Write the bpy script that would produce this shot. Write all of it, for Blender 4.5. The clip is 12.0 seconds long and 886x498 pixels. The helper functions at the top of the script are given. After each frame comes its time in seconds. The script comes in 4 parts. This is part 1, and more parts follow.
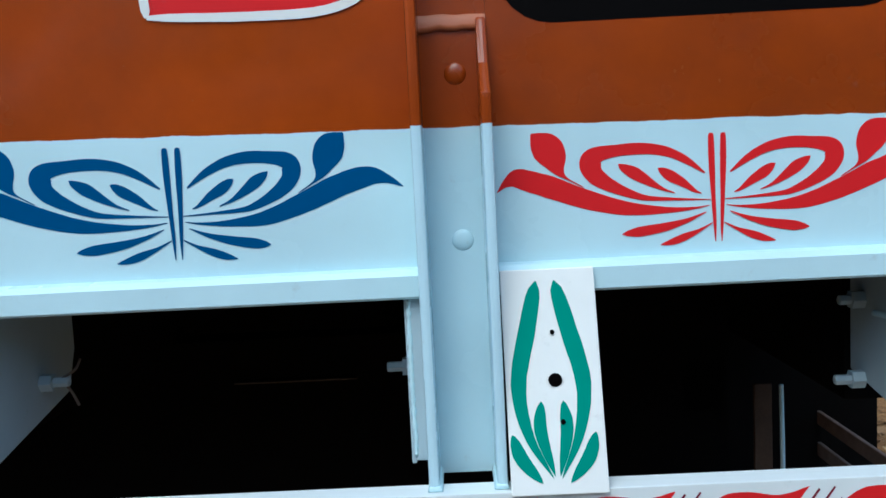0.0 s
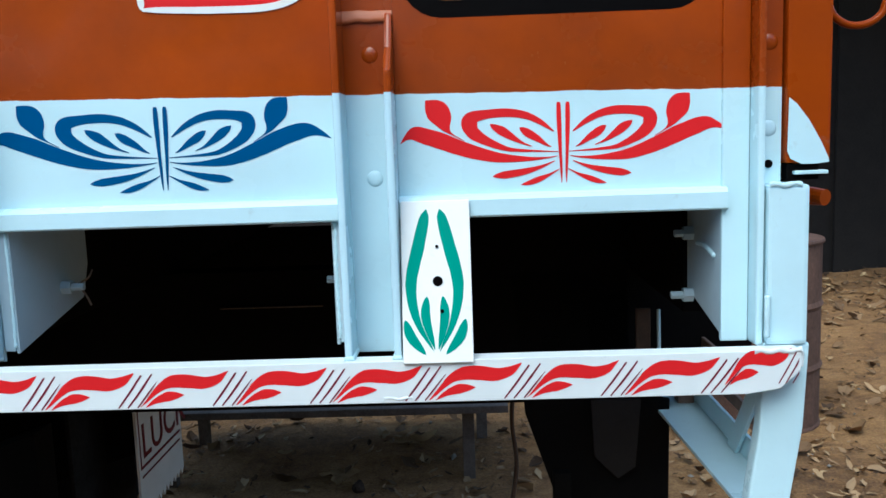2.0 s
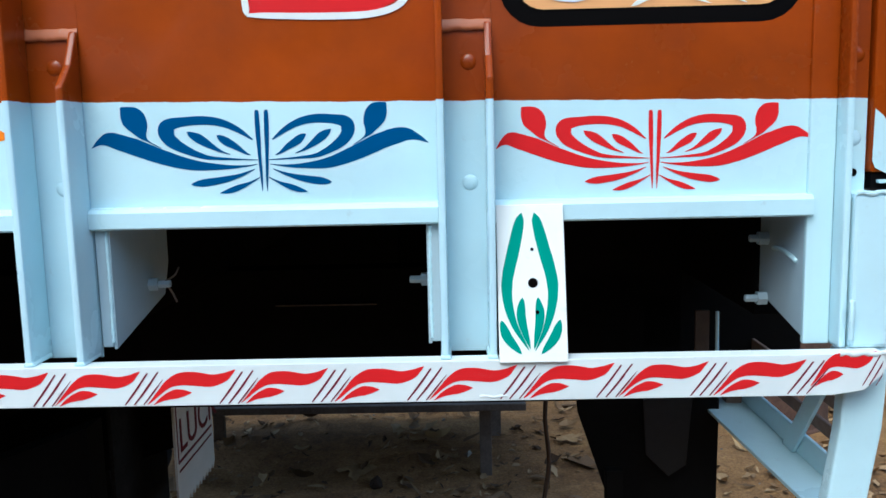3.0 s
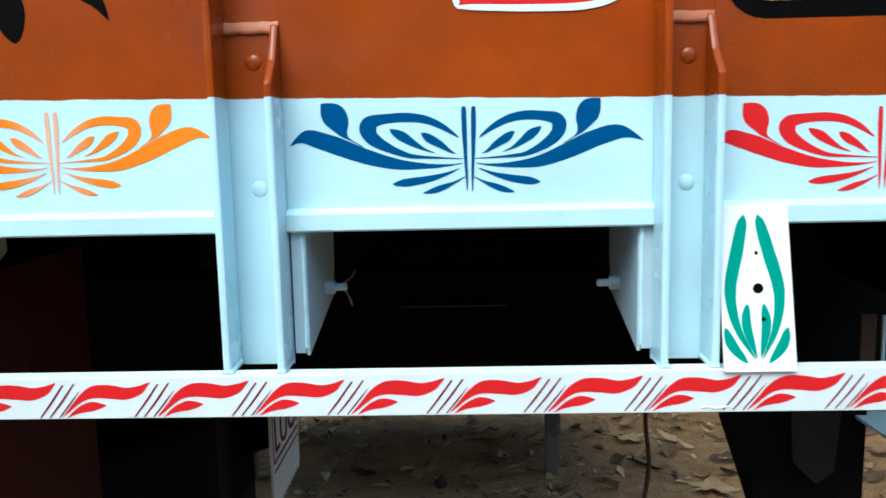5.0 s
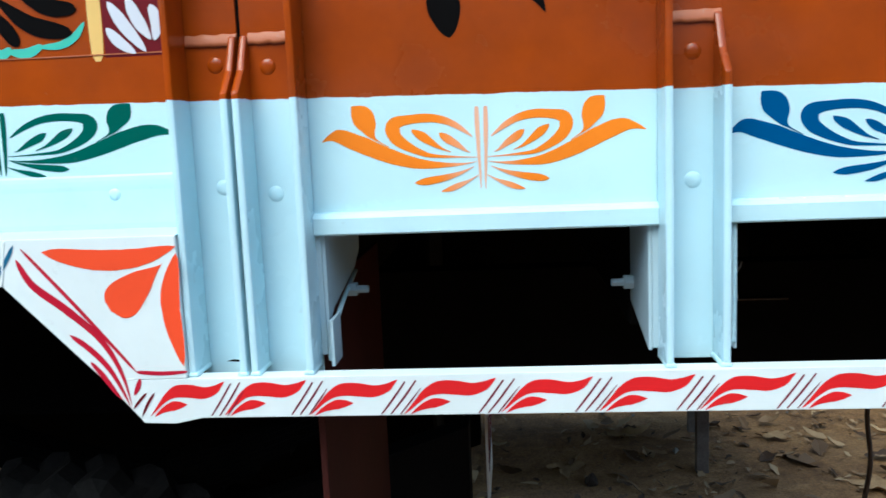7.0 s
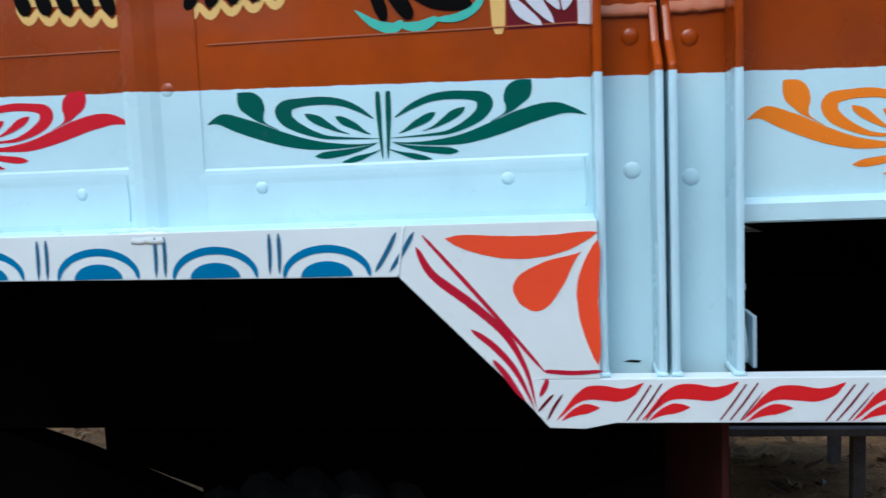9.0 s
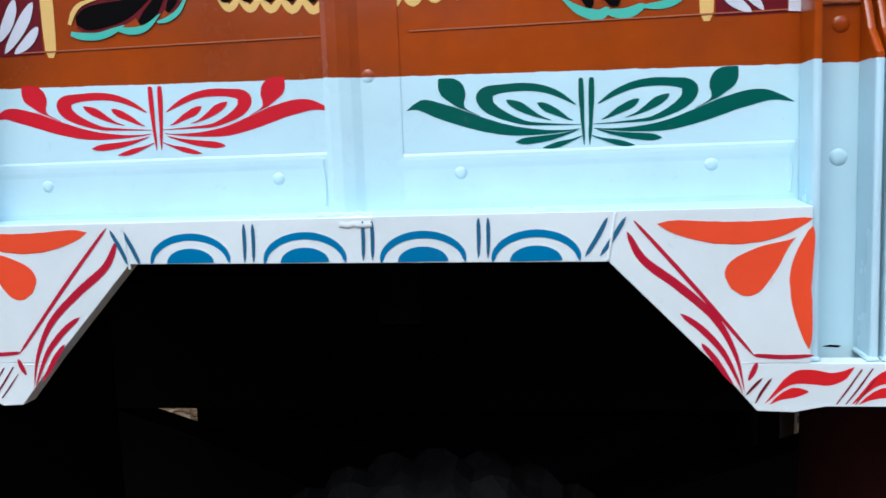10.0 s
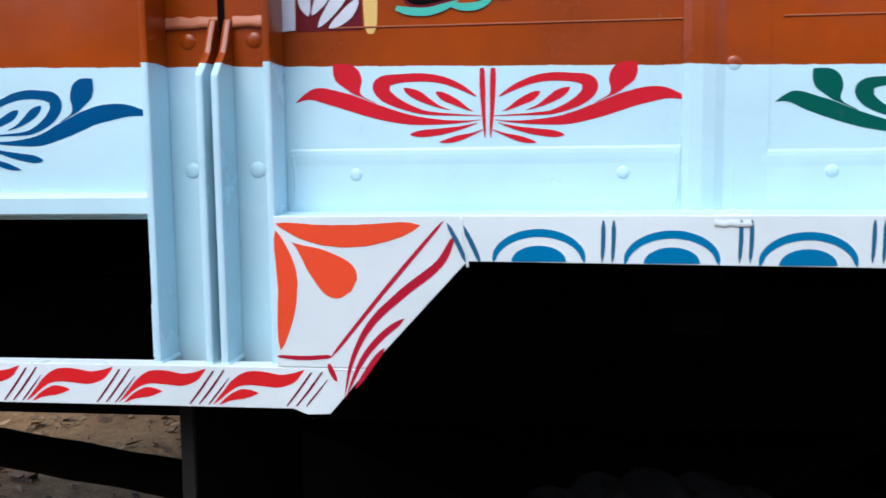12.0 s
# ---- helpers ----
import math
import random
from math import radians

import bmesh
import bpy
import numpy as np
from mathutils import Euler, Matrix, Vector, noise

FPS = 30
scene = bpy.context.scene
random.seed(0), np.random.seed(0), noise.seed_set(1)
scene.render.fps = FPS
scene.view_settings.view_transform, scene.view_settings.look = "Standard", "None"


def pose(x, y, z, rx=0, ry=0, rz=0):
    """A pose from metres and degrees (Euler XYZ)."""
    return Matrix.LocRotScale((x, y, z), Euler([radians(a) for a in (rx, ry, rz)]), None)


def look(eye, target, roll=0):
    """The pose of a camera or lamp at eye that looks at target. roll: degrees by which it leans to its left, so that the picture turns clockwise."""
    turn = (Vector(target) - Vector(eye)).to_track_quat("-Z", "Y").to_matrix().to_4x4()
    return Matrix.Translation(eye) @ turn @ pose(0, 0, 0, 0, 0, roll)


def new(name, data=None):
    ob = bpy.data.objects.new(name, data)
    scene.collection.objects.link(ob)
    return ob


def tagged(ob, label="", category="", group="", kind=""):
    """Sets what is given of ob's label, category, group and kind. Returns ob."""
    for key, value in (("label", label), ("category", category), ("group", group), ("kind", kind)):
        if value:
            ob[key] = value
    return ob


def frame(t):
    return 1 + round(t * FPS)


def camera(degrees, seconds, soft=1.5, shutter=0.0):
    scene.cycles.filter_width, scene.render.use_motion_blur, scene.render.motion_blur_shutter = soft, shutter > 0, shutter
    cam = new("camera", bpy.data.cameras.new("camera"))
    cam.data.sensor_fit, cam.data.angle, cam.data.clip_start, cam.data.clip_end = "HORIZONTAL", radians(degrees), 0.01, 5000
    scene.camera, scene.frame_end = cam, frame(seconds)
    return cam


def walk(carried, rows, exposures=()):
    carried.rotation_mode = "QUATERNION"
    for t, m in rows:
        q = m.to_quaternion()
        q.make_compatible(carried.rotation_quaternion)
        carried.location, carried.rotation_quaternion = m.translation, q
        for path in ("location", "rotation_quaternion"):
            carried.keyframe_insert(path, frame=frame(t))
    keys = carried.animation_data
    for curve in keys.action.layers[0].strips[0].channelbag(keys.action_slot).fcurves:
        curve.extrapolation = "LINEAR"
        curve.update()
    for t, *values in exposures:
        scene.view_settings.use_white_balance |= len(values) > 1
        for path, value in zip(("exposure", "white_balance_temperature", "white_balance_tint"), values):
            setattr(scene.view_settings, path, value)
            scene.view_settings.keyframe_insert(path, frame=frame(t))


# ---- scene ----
cam = camera(55.1, 12.0, shutter=0.2)
PATH = [
    (0, (-0.005, -0.687, 1.45), (-0.04, 1.303, 1.257), -2.9),
    (0.5, (0.001, -0.725, 1.464), (-0.085, 1.252, 1.177), -2.4),
    (1, (0.028, -0.803, 1.449), (0.029, 1.173, 1.144), -1.0),
    (1.5, (0.11, -0.899, 1.431), (0.027, 1.074, 1.116), 0.6),
    (2, (0.098, -0.931, 1.434), (0.041, 1.051, 1.17), -2.0),
    (2.5, (0.028, -0.95, 1.456), (-0.026, 1.03, 1.181), -2.3),
    (3, (-0.015, -0.958, 1.446), (-0.052, 1.023, 1.175), -1.3),
    (3.2, (-0.034, -0.963, 1.443), (-0.092, 1.019, 1.178), -1.5),
    (4.8, (-0.218, -0.938, 1.449), (-0.252, 1.042, 1.174), -1.7),
    (5, (-0.233, -0.919, 1.454), (-0.298, 1.06, 1.171), -1.3),
    (5.5, (-0.29, -0.891, 1.457), (-0.508, 1.077, 1.174), -1.0),
    (6, (-0.418, -0.893, 1.459), (-0.537, 1.084, 1.176), -4.1),
    (6.5, (-0.564, -0.923, 1.464), (-0.673, 1.057, 1.204), -3.4),
    (7, (-0.657, -0.929, 1.458), (-0.818, 1.044, 1.176), -2.4),
    (7.2, (-0.688, -0.93, 1.461), (-0.888, 1.04, 1.176), -2.2),
    (8.8, (-0.994, -0.87, 1.415), (-1.277, 1.098, 1.194), -2.9),
    (9, (-1.062, -0.89, 1.421), (-1.309, 1.084, 1.212), -2.4),
    (9.5, (-1.176, -0.931, 1.43), (-1.458, 1.036, 1.206), -2.4),
    (10, (-1.26, -0.928, 1.43), (-1.536, 1.038, 1.187), -2.2),
    (10.5, (-1.36, -0.877, 1.436), (-1.686, 1.082, 1.197), -2.7),
    (11, (-1.451, -0.858, 1.417), (-1.78, 1.103, 1.203), -2.2),
    (11.5, (-1.564, -0.901, 1.418), (-1.763, 1.076, 1.192), -4.2),
    (12, (-1.663, -0.898, 1.415), (-1.882, 1.078, 1.204), -0.6),
]
walk(cam, [(t, look(eye, target, roll)) for t, eye, target, roll in PATH],
     [(0, 0.83, 5500, 0), (0.5, 0.87, 5520, 0), (1.5, 1.16, 5640, 0), (3, 1.27, 5620, 0), (5, 1.5, 5740, -5), (6.5, 1.42, 5700, -5), (7.2, 1.42, 5720, -3),
      (9, 0.9, 5560, 3), (9.5, 0.96, 5640, 4), (10, 1.1, 5720, 5), (10.5, 1.18, 5770, 6), (12, 1.17, 5740, 7)])

# ---- light ----
world = bpy.data.worlds.new("sky")
scene.world = world
world.use_nodes = True
wn = world.node_tree
sky = wn.nodes.new("ShaderNodeTexSky")
sky.sky_type, sky.sun_disc = "NISHITA", False
sky.sun_elevation, sky.sun_rotation = radians(48), radians(200)
sky.air_density, sky.dust_density, sky.ozone_density = 1.0, 2.0, 1.0
wn.links.new(sky.outputs[0], wn.nodes["Background"].inputs[0])
wn.nodes["Background"].inputs[1].default_value = 0.132
sun = new("sun", bpy.data.lights.new("sun", "SUN"))
sun.data.energy, sun.data.angle, sun.data.color = 0.95, radians(40), (1.0, 0.97, 0.92)
sun.matrix_world = look((-0.7, -2.2, 3.6), (0, 0, 0))


# ---- materials ----
def nodes_of(name):
    m = bpy.data.materials.new(name)
    m.use_nodes = True
    return m, m.node_tree, m.node_tree.nodes["Principled BSDF"]


def noise_node(nt, scale, detail=4.0, rough=0.55, coord=None):
    n = nt.nodes.new("ShaderNodeTexNoise")
    n.inputs["Scale"].default_value, n.inputs["Detail"].default_value, n.inputs["Roughness"].default_value = scale, detail, rough
    nt.links.new(coord.outputs["Position"] if coord else nt.nodes.new("ShaderNodeNewGeometry").outputs["Position"], n.inputs["Vector"])
    return n


def ramp_node(nt, source, stops):
    r = nt.nodes.new("ShaderNodeValToRGB")
    while len(r.color_ramp.elements) < len(stops):
        r.color_ramp.elements.new(0.5)
    for e, (p, c) in zip(r.color_ramp.elements, stops):
        e.position, e.color = p, (*c, 1) if len(c) == 3 else c
    nt.links.new(source, r.inputs[0])
    return r


def mix_node(nt, fac, a, b, mode="MIX"):
    n = nt.nodes.new("ShaderNodeMix")
    n.data_type, n.blend_type = "RGBA", mode
    for sock, v in ((n.inputs[0], fac), (n.inputs[6], a), (n.inputs[7], b)):
        if isinstance(v, (int, float)):
            sock.default_value = v
        elif isinstance(v, tuple):
            sock.default_value = (*v, 1)
        else:
            nt.links.new(v, sock)
    return n.outputs[2]


def bump_node(nt, bsdf, layers):
    prev = None
    for height, strength, dist in layers:
        b = nt.nodes.new("ShaderNodeBump")
        b.inputs["Strength"].default_value, b.inputs["Distance"].default_value = strength, dist
        nt.links.new(height, b.inputs["Height"])
        if prev:
            nt.links.new(prev.outputs[0], b.inputs["Normal"])
        prev = b
    nt.links.new(prev.outputs[0], bsdf.inputs["Normal"])


def shade(v, c):
    return tuple(v * x for x in c)


def enamel(name, colour, rough=0.3, dirt=0.25, peel=0.12, dirt_colour=(0.25, 0.24, 0.22), gloss=0.35):
    """Brushed gloss enamel on sheet steel."""
    m, nt, b = nodes_of(name)
    geo = nt.nodes.new("ShaderNodeNewGeometry")
    big, fine = noise_node(nt, 7, 5, 0.6, geo), noise_node(nt, 160, 3, 0.6, geo)
    tone = ramp_node(nt, big.outputs[0], [(0.3, shade(0.88, colour)), (0.7, colour)])
    spots = ramp_node(nt, noise_node(nt, 45, 6, 0.7, geo).outputs[0], [(0.62, (0, 0, 0)), (0.78, (dirt, dirt, dirt))])
    nt.links.new(mix_node(nt, spots.outputs[0], tone.outputs[0], dirt_colour), b.inputs["Base Color"])
    r = ramp_node(nt, big.outputs[0], [(0.3, (rough + 0.1,) * 3), (0.7, (rough - 0.05,) * 3)])
    nt.links.new(r.outputs[0], b.inputs["Roughness"])
    b.inputs["Specular IOR Level"].default_value = gloss
    bump_node(nt, b, [(fine.outputs[0], peel, 0.0006), (noise_node(nt, 14, 2, 0.5, geo).outputs[0], 0.25, 0.004)])
    return m


WHITE, RUST = (0.56, 0.775, 0.825), (0.285, 0.0435, 0.0009)


def two_tone(name, white=WHITE):
    """White enamel below a hand-masked line, rust-orange enamel above it."""
    m, nt, b = nodes_of(name)
    geo = nt.nodes.new("ShaderNodeNewGeometry")
    xyz = nt.nodes.new("ShaderNodeSeparateXYZ")
    nt.links.new(geo.outputs["Position"], xyz.inputs[0])

    def calc(op, a, c):
        n = nt.nodes.new("ShaderNodeMath")
        n.operation = op
        for s, v in zip(n.inputs, (a, c)):
            if isinstance(v, float):
                s.default_value = v
            else:
                nt.links.new(v, s)
        return n.outputs[0]

    wob = calc("MULTIPLY", noise_node(nt, 30, 3, 0.6, geo).outputs[0], 0.0045)
    line = calc("ADD", calc("MULTIPLY", xyz.outputs[0], 0.0175), calc("ADD", xyz.outputs[2], wob))
    above = calc("MULTIPLY", calc("SUBTRACT", line, 1.4828), 1500.0)
    clamp = nt.nodes.new("ShaderNodeClamp")
    nt.links.new(above, clamp.inputs[0])
    big, mid = noise_node(nt, 5, 5, 0.6, geo), noise_node(nt, 55, 6, 0.7, geo)
    white = ramp_node(nt, big.outputs[0], [(0.3, shade(0.9, white)), (0.7, white)])
    rust = ramp_node(nt, big.outputs[0], [(0.28, shade(0.72, RUST)), (0.5, RUST), (0.75, (0.39, 0.06, 0.0012))])
    spots = ramp_node(nt, mid.outputs[0], [(0.64, (0, 0, 0)), (0.8, (0.3, 0.3, 0.3))])
    nt.links.new(mix_node(nt, spots.outputs[0], mix_node(nt, clamp.outputs[0], white.outputs[0], rust.outputs[0]), (0.25, 0.2, 0.17)), b.inputs["Base Color"])
    nt.links.new(ramp_node(nt, big.outputs[0], [(0.3, (0.32,) * 3), (0.7, (0.18,) * 3)]).outputs[0], b.inputs["Roughness"])
    nt.links.new(ramp_node(nt, clamp.outputs[0], [(0.0, (0.22,) * 3), (1.0, (0.42,) * 3)]).outputs[0], b.inputs["Specular IOR Level"])
    bump_node(nt, b, [(noise_node(nt, 170, 3, 0.6, geo).outputs[0], 0.12, 0.0006), (noise_node(nt, 9, 2, 0.5, geo).outputs[0], 0.45, 0.007), (noise_node(nt, 3.2, 2, 0.5, geo).outputs[0], 0.5, 0.03)])
    return m


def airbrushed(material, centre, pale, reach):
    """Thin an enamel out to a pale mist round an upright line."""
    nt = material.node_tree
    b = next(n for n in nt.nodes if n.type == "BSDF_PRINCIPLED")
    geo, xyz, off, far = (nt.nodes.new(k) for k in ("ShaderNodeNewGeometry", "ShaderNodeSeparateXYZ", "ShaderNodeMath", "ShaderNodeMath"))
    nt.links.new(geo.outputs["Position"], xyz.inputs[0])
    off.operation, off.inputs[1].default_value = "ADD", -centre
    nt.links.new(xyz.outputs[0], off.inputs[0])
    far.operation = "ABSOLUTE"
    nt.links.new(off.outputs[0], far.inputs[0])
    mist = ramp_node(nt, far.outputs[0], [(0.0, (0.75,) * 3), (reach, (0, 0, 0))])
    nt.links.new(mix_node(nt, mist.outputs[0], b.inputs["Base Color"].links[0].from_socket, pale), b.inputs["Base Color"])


def rough_stuff(name, stops, scale, rough=0.85, bump=0.5, dist=0.01, metal=0.0, island=0.0, gloss=0.3):
    """A dull surface with colour from noise at two scales; island: share of tone that changes piece by piece."""
    m, nt, b = nodes_of(name)
    geo = nt.nodes.new("ShaderNodeNewGeometry")
    a, c = noise_node(nt, scale, 8, 0.62, geo), noise_node(nt, scale * 9, 4, 0.6, geo)
    mixed = mix_node(nt, 0.4, a.outputs[0], c.outputs[0])
    if island:
        mixed = mix_node(nt, island, mixed, geo.outputs["Random Per Island"])
    nt.links.new(ramp_node(nt, mixed, stops).outputs[0], b.inputs["Base Color"])
    b.inputs["Roughness"].default_value, b.inputs["Metallic"].default_value = rough, metal
    b.inputs["Specular IOR Level"].default_value = gloss
    bump_node(nt, b, [(c.outputs[0], bump, dist * 0.3), (a.outputs[0], bump, dist)])
    return m


def ground_stuff():
    m, nt, b = nodes_of("dirt")
    geo = nt.nodes.new("ShaderNodeNewGeometry")
    a, c, d = noise_node(nt, 1.6, 8, 0.65, geo), noise_node(nt, 14, 8, 0.7, geo), noise_node(nt, 90, 4, 0.6, geo)
    base = ramp_node(nt, mix_node(nt, 0.45, a.outputs[0], c.outputs[0]), [(0.3, (0.1, 0.045, 0.015)), (0.48, (0.33, 0.168, 0.055)), (0.64, (0.52, 0.29, 0.105))])
    grit = ramp_node(nt, d.outputs[0], [(0.3, (0.45, 0.42, 0.4)), (0.62, (1, 1, 1))])
    nt.links.new(mix_node(nt, 0.8, base.outputs[0], grit.outputs[0], "MULTIPLY"), b.inputs["Base Color"])
    b.inputs["Roughness"].default_value = 0.95
    bump_node(nt, b, [(d.outputs[0], 0.8, 0.012), (c.outputs[0], 0.9, 0.05)])
    return m


BODY = two_tone("two_tone_enamel")
# Post copy of the body paint, with bluish recess shade put into its white.
POSTSHADE = two_tone("shaded_two_tone_enamel", (0.545, 0.755, 0.83))
PAINT = enamel("white_enamel", WHITE, 0.3)
RAILPAINT = enamel("off_white_enamel", (0.74, 0.80, 0.79), 0.32)
# Lightened rust: the highlight on welds and seams is put into the colour.
LITRUST = enamel("lit_rust_enamel", (0.42, 0.125, 0.05), 0.38, 0.5, 0.5, gloss=0.3)
# Darkened white with grime spots; the slots' shade is put into its tone.
SLOTWHITE = enamel("slot_shaded_white_enamel", (0.42, 0.54, 0.59), 0.5, 0.45)
PLATE = enamel("plate_white", (0.80, 0.82, 0.78), 0.35)
RED = enamel("red_enamel", (0.66, 0.015, 0.019), 0.4, 0.12, gloss=0.16)
ROSE = enamel("rose_red_enamel", (0.6, 0.011, 0.024), 0.4, 0.12, gloss=0.16)
CRIMSON = enamel("crimson_enamel", (0.45, 0.008, 0.03), 0.4, 0.12, gloss=0.16)
BLUE = enamel("blue_enamel", (0.0, 0.072, 0.21), 0.4, 0.12, gloss=0.16)
SKYBLUE = enamel("sky_blue_enamel", (0.008, 0.17, 0.36), 0.4, 0.12, gloss=0.16)
SLATE = enamel("slate_blue_enamel", (0.02, 0.12, 0.22), 0.4, 0.12, gloss=0.16)
ORANGE = enamel("orange_enamel", (0.86, 0.22, 0.012), 0.4, 0.12, gloss=0.16)
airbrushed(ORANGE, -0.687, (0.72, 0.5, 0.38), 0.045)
VERMILION = enamel("vermilion_enamel", (0.84, 0.078, 0.024), 0.4, 0.12, gloss=0.16)
GREEN = enamel("green_enamel", (0.003, 0.095, 0.07), 0.4, 0.12, gloss=0.16)
TEAL = enamel("teal_enamel", (0.005, 0.25, 0.18), 0.4, 0.12, gloss=0.16)
AQUA = enamel("aqua_enamel", (0.1, 0.5, 0.38), 0.4, 0.12, gloss=0.16)
CREAM = enamel("cream_enamel", (0.78, 0.5, 0.16), 0.4, 0.12, gloss=0.16)
PEACH = enamel("peach_enamel", (0.8, 0.4, 0.16), 0.4, 0.12, gloss=0.16)
MAROON = enamel("maroon_enamel", (0.13, 0.006, 0.012), 0.4, 0.12, gloss=0.16)
WINE = enamel("wine_enamel", (0.17, 0.012, 0.03), 0.4, 0.12, gloss=0.16)
BLACK = enamel("black_enamel", (0.0025, 0.002, 0.002), 0.55, 0.02, gloss=0.04)
LILAC = enamel("pale_enamel", (0.66, 0.68, 0.74), 0.4, 0.12, gloss=0.16)
# Near-black: the deep shade under the truck is put into this colour.
UNDERBLACK = rough_stuff("near_black_steel", [(0.3, (0.0022, 0.002, 0.002)), (0.7, (0.005, 0.0045, 0.004))], 9, 0.85, 0.3, 0.003, gloss=0.06)
RUBBER = rough_stuff("dusty_rubber", [(0.35, (0.006, 0.006, 0.006)), (0.7, (0.022, 0.021, 0.02))], 12, 0.85, 0.3, 0.003, gloss=0.08)
OXIDE = rough_stuff("oxide_primer", [(0.3, (0.028, 0.0065, 0.0055)), (0.7, (0.055, 0.0125, 0.0095))], 8, 0.6, 0.2, 0.002, gloss=0.15)
RUSTY = rough_stuff("rusted_steel", [(0.3, (0.05, 0.028, 0.02)), (0.55, (0.11, 0.06, 0.042)), (0.75, (0.17, 0.1, 0.075))], 6, 0.8, 0.4, 0.004)
BROWN = rough_stuff("weathered_brown_steel", [(0.3, (0.12, 0.08, 0.06)), (0.7, (0.26, 0.18, 0.14))], 10, 0.7, 0.3, 0.002)
WOOD = rough_stuff("weathered_wood", [(0.3, (0.07, 0.05, 0.038)), (0.7, (0.18, 0.14, 0.11))], 12, 0.9, 0.5, 0.004)
DIRT = ground_stuff()
LEAF = rough_stuff("dry_leaf", [(0.2, (0.06, 0.032, 0.015)), (0.45, (0.19, 0.11, 0.05)), (0.72, (0.34, 0.22, 0.11)), (0.95, (0.42, 0.29, 0.14))], 20, 0.75, 0.3, 0.002, island=0.75)
STONE = rough_stuff("pale_stone", [(0.3, (0.11, 0.09, 0.07)), (0.7, (0.26, 0.22, 0.17))], 30, 0.9, 0.5, 0.003, island=0.5)
# The unlit distance is put into this near-black board colour.
DARKWALL = rough_stuff("near_black_boards", [(0.3, (0.004, 0.0033, 0.0027)), (0.7, (0.014, 0.011, 0.009))], 5, 0.9, 0.5, 0.01)
CABLE = rough_stuff("cable_sheath", [(0.3, (0.035, 0.02, 0.012)), (0.7, (0.085, 0.05, 0.03))], 40, 0.6, 0.1, 0.001)


# ---- building helpers ----
def part(name, bm, material, parent=None, label="", smooth=False):
    """Link a bmesh as one mesh object, under a thing or a part."""
    me = bpy.data.meshes.new(name)
    bmesh.ops.recalc_face_normals(bm, faces=bm.faces)
    bm.to_mesh(me)
    bm.free()
    me.materials.append(material)
    if smooth:
        for p in me.polygons:
            p.use_smooth = True
    ob = new(name, me)
    if parent:
        ob.parent = parent
    if label:
        ob["label"] = label
    return ob


def thing(name, at, label, category, group="", kind=""):
    ob = new(name)
    ob.empty_display_size = 0.1
    ob["base"] = [float(v) for v in at]
    return tagged(ob, label, category, group, kind)


def bevelled(bm, width, segments=2):
    if width:
        edges = [e for e in bm.edges if len(e.link_faces) == 2 and e.calc_face_angle(0) > 0.5]
        bmesh.ops.bevel(bm, geom=edges, offset=width, segments=segments, affect="EDGES", profile=0.6, clamp_overlap=True)
    return bm


def box(x0, x1, y0, y1, z0, z1, bev=0.0015, bm=None):
    b = bmesh.new()
    bmesh.ops.create_cube(b, size=1, matrix=Matrix.Translation(((x0 + x1) / 2, (y0 + y1) / 2, (z0 + z1) / 2)) @ Matrix.Diagonal((x1 - x0, y1 - y0, z1 - z0, 1)))
    bevelled(b, bev)
    return merged(bm, b)


def merged(bm, b):
    if bm is None:
        return b
    me = bpy.data.meshes.new("tmp")
    b.to_mesh(me)
    b.free()
    bm.from_mesh(me)
    bpy.data.meshes.remove(me)
    return bm


def prism(outline, axis, a0, a1, bev=0.0015, bm=None):
    """A flat outline pushed along an axis from a0 to a1. Outlines: (x, z) for y, (y, z) for x, (x, y) for z."""
    b = bmesh.new()

    def at(p, a):
        return {"x": (a, p[0], p[1]), "y": (p[0], a, p[1]), "z": (p[0], p[1], a)}[axis]

    lo, hi = [b.verts.new(at(p, a0)) for p in outline], [b.verts.new(at(p, a1)) for p in outline]
    b.faces.new(lo)
    b.faces.new(hi[::-1])
    for i in range(len(outline)):
        j = (i + 1) % len(outline)
        b.faces.new((lo[i], hi[i], hi[j], lo[j]))
    bmesh.ops.recalc_face_normals(b, faces=b.faces)
    bevelled(b, bev)
    return merged(bm, b)


def lathe(profile, centre, axis="z", steps=32, bm=None):
    """Turn (radius, height) pairs round an axis through centre."""
    b = bmesh.new()
    rings = []
    for r, h in profile:
        ring = []
        for k in range(steps):
            a = 2 * math.pi * k / steps
            u, v = r * math.cos(a), r * math.sin(a)
            p = {"z": (u, v, h), "y": (u, h, v), "x": (h, u, v)}[axis]
            ring.append(b.verts.new(Vector(p) + Vector(centre)))
        rings.append(ring)
    for r0, r1 in zip(rings, rings[1:]):
        for k in range(steps):
            b.faces.new((r0[k], r0[(k + 1) % steps], r1[(k + 1) % steps], r1[k]))
    b.faces.new(rings[0])
    b.faces.new(rings[-1])
    return merged(bm, b)


def smooth_line(points, n):
    """n + 1 places along a Catmull-Rom curve through the points."""
    p = [Vector(q) for q in points]
    p = [2 * p[0] - p[1]] + p + [2 * p[-1] - p[-2]]
    spans, out = len(points) - 1, []
    for k in range(n + 1):
        s = min(k / n * spans, spans - 1e-6)
        i, t = int(s), s - int(s)
        a, b, c, d = p[i : i + 4]
        out.append(0.5 * (2 * b + (c - a) * t + (2 * a - 5 * b + 4 * c - d) * t * t + (3 * b - a - 3 * c + d) * t**3))
    return out


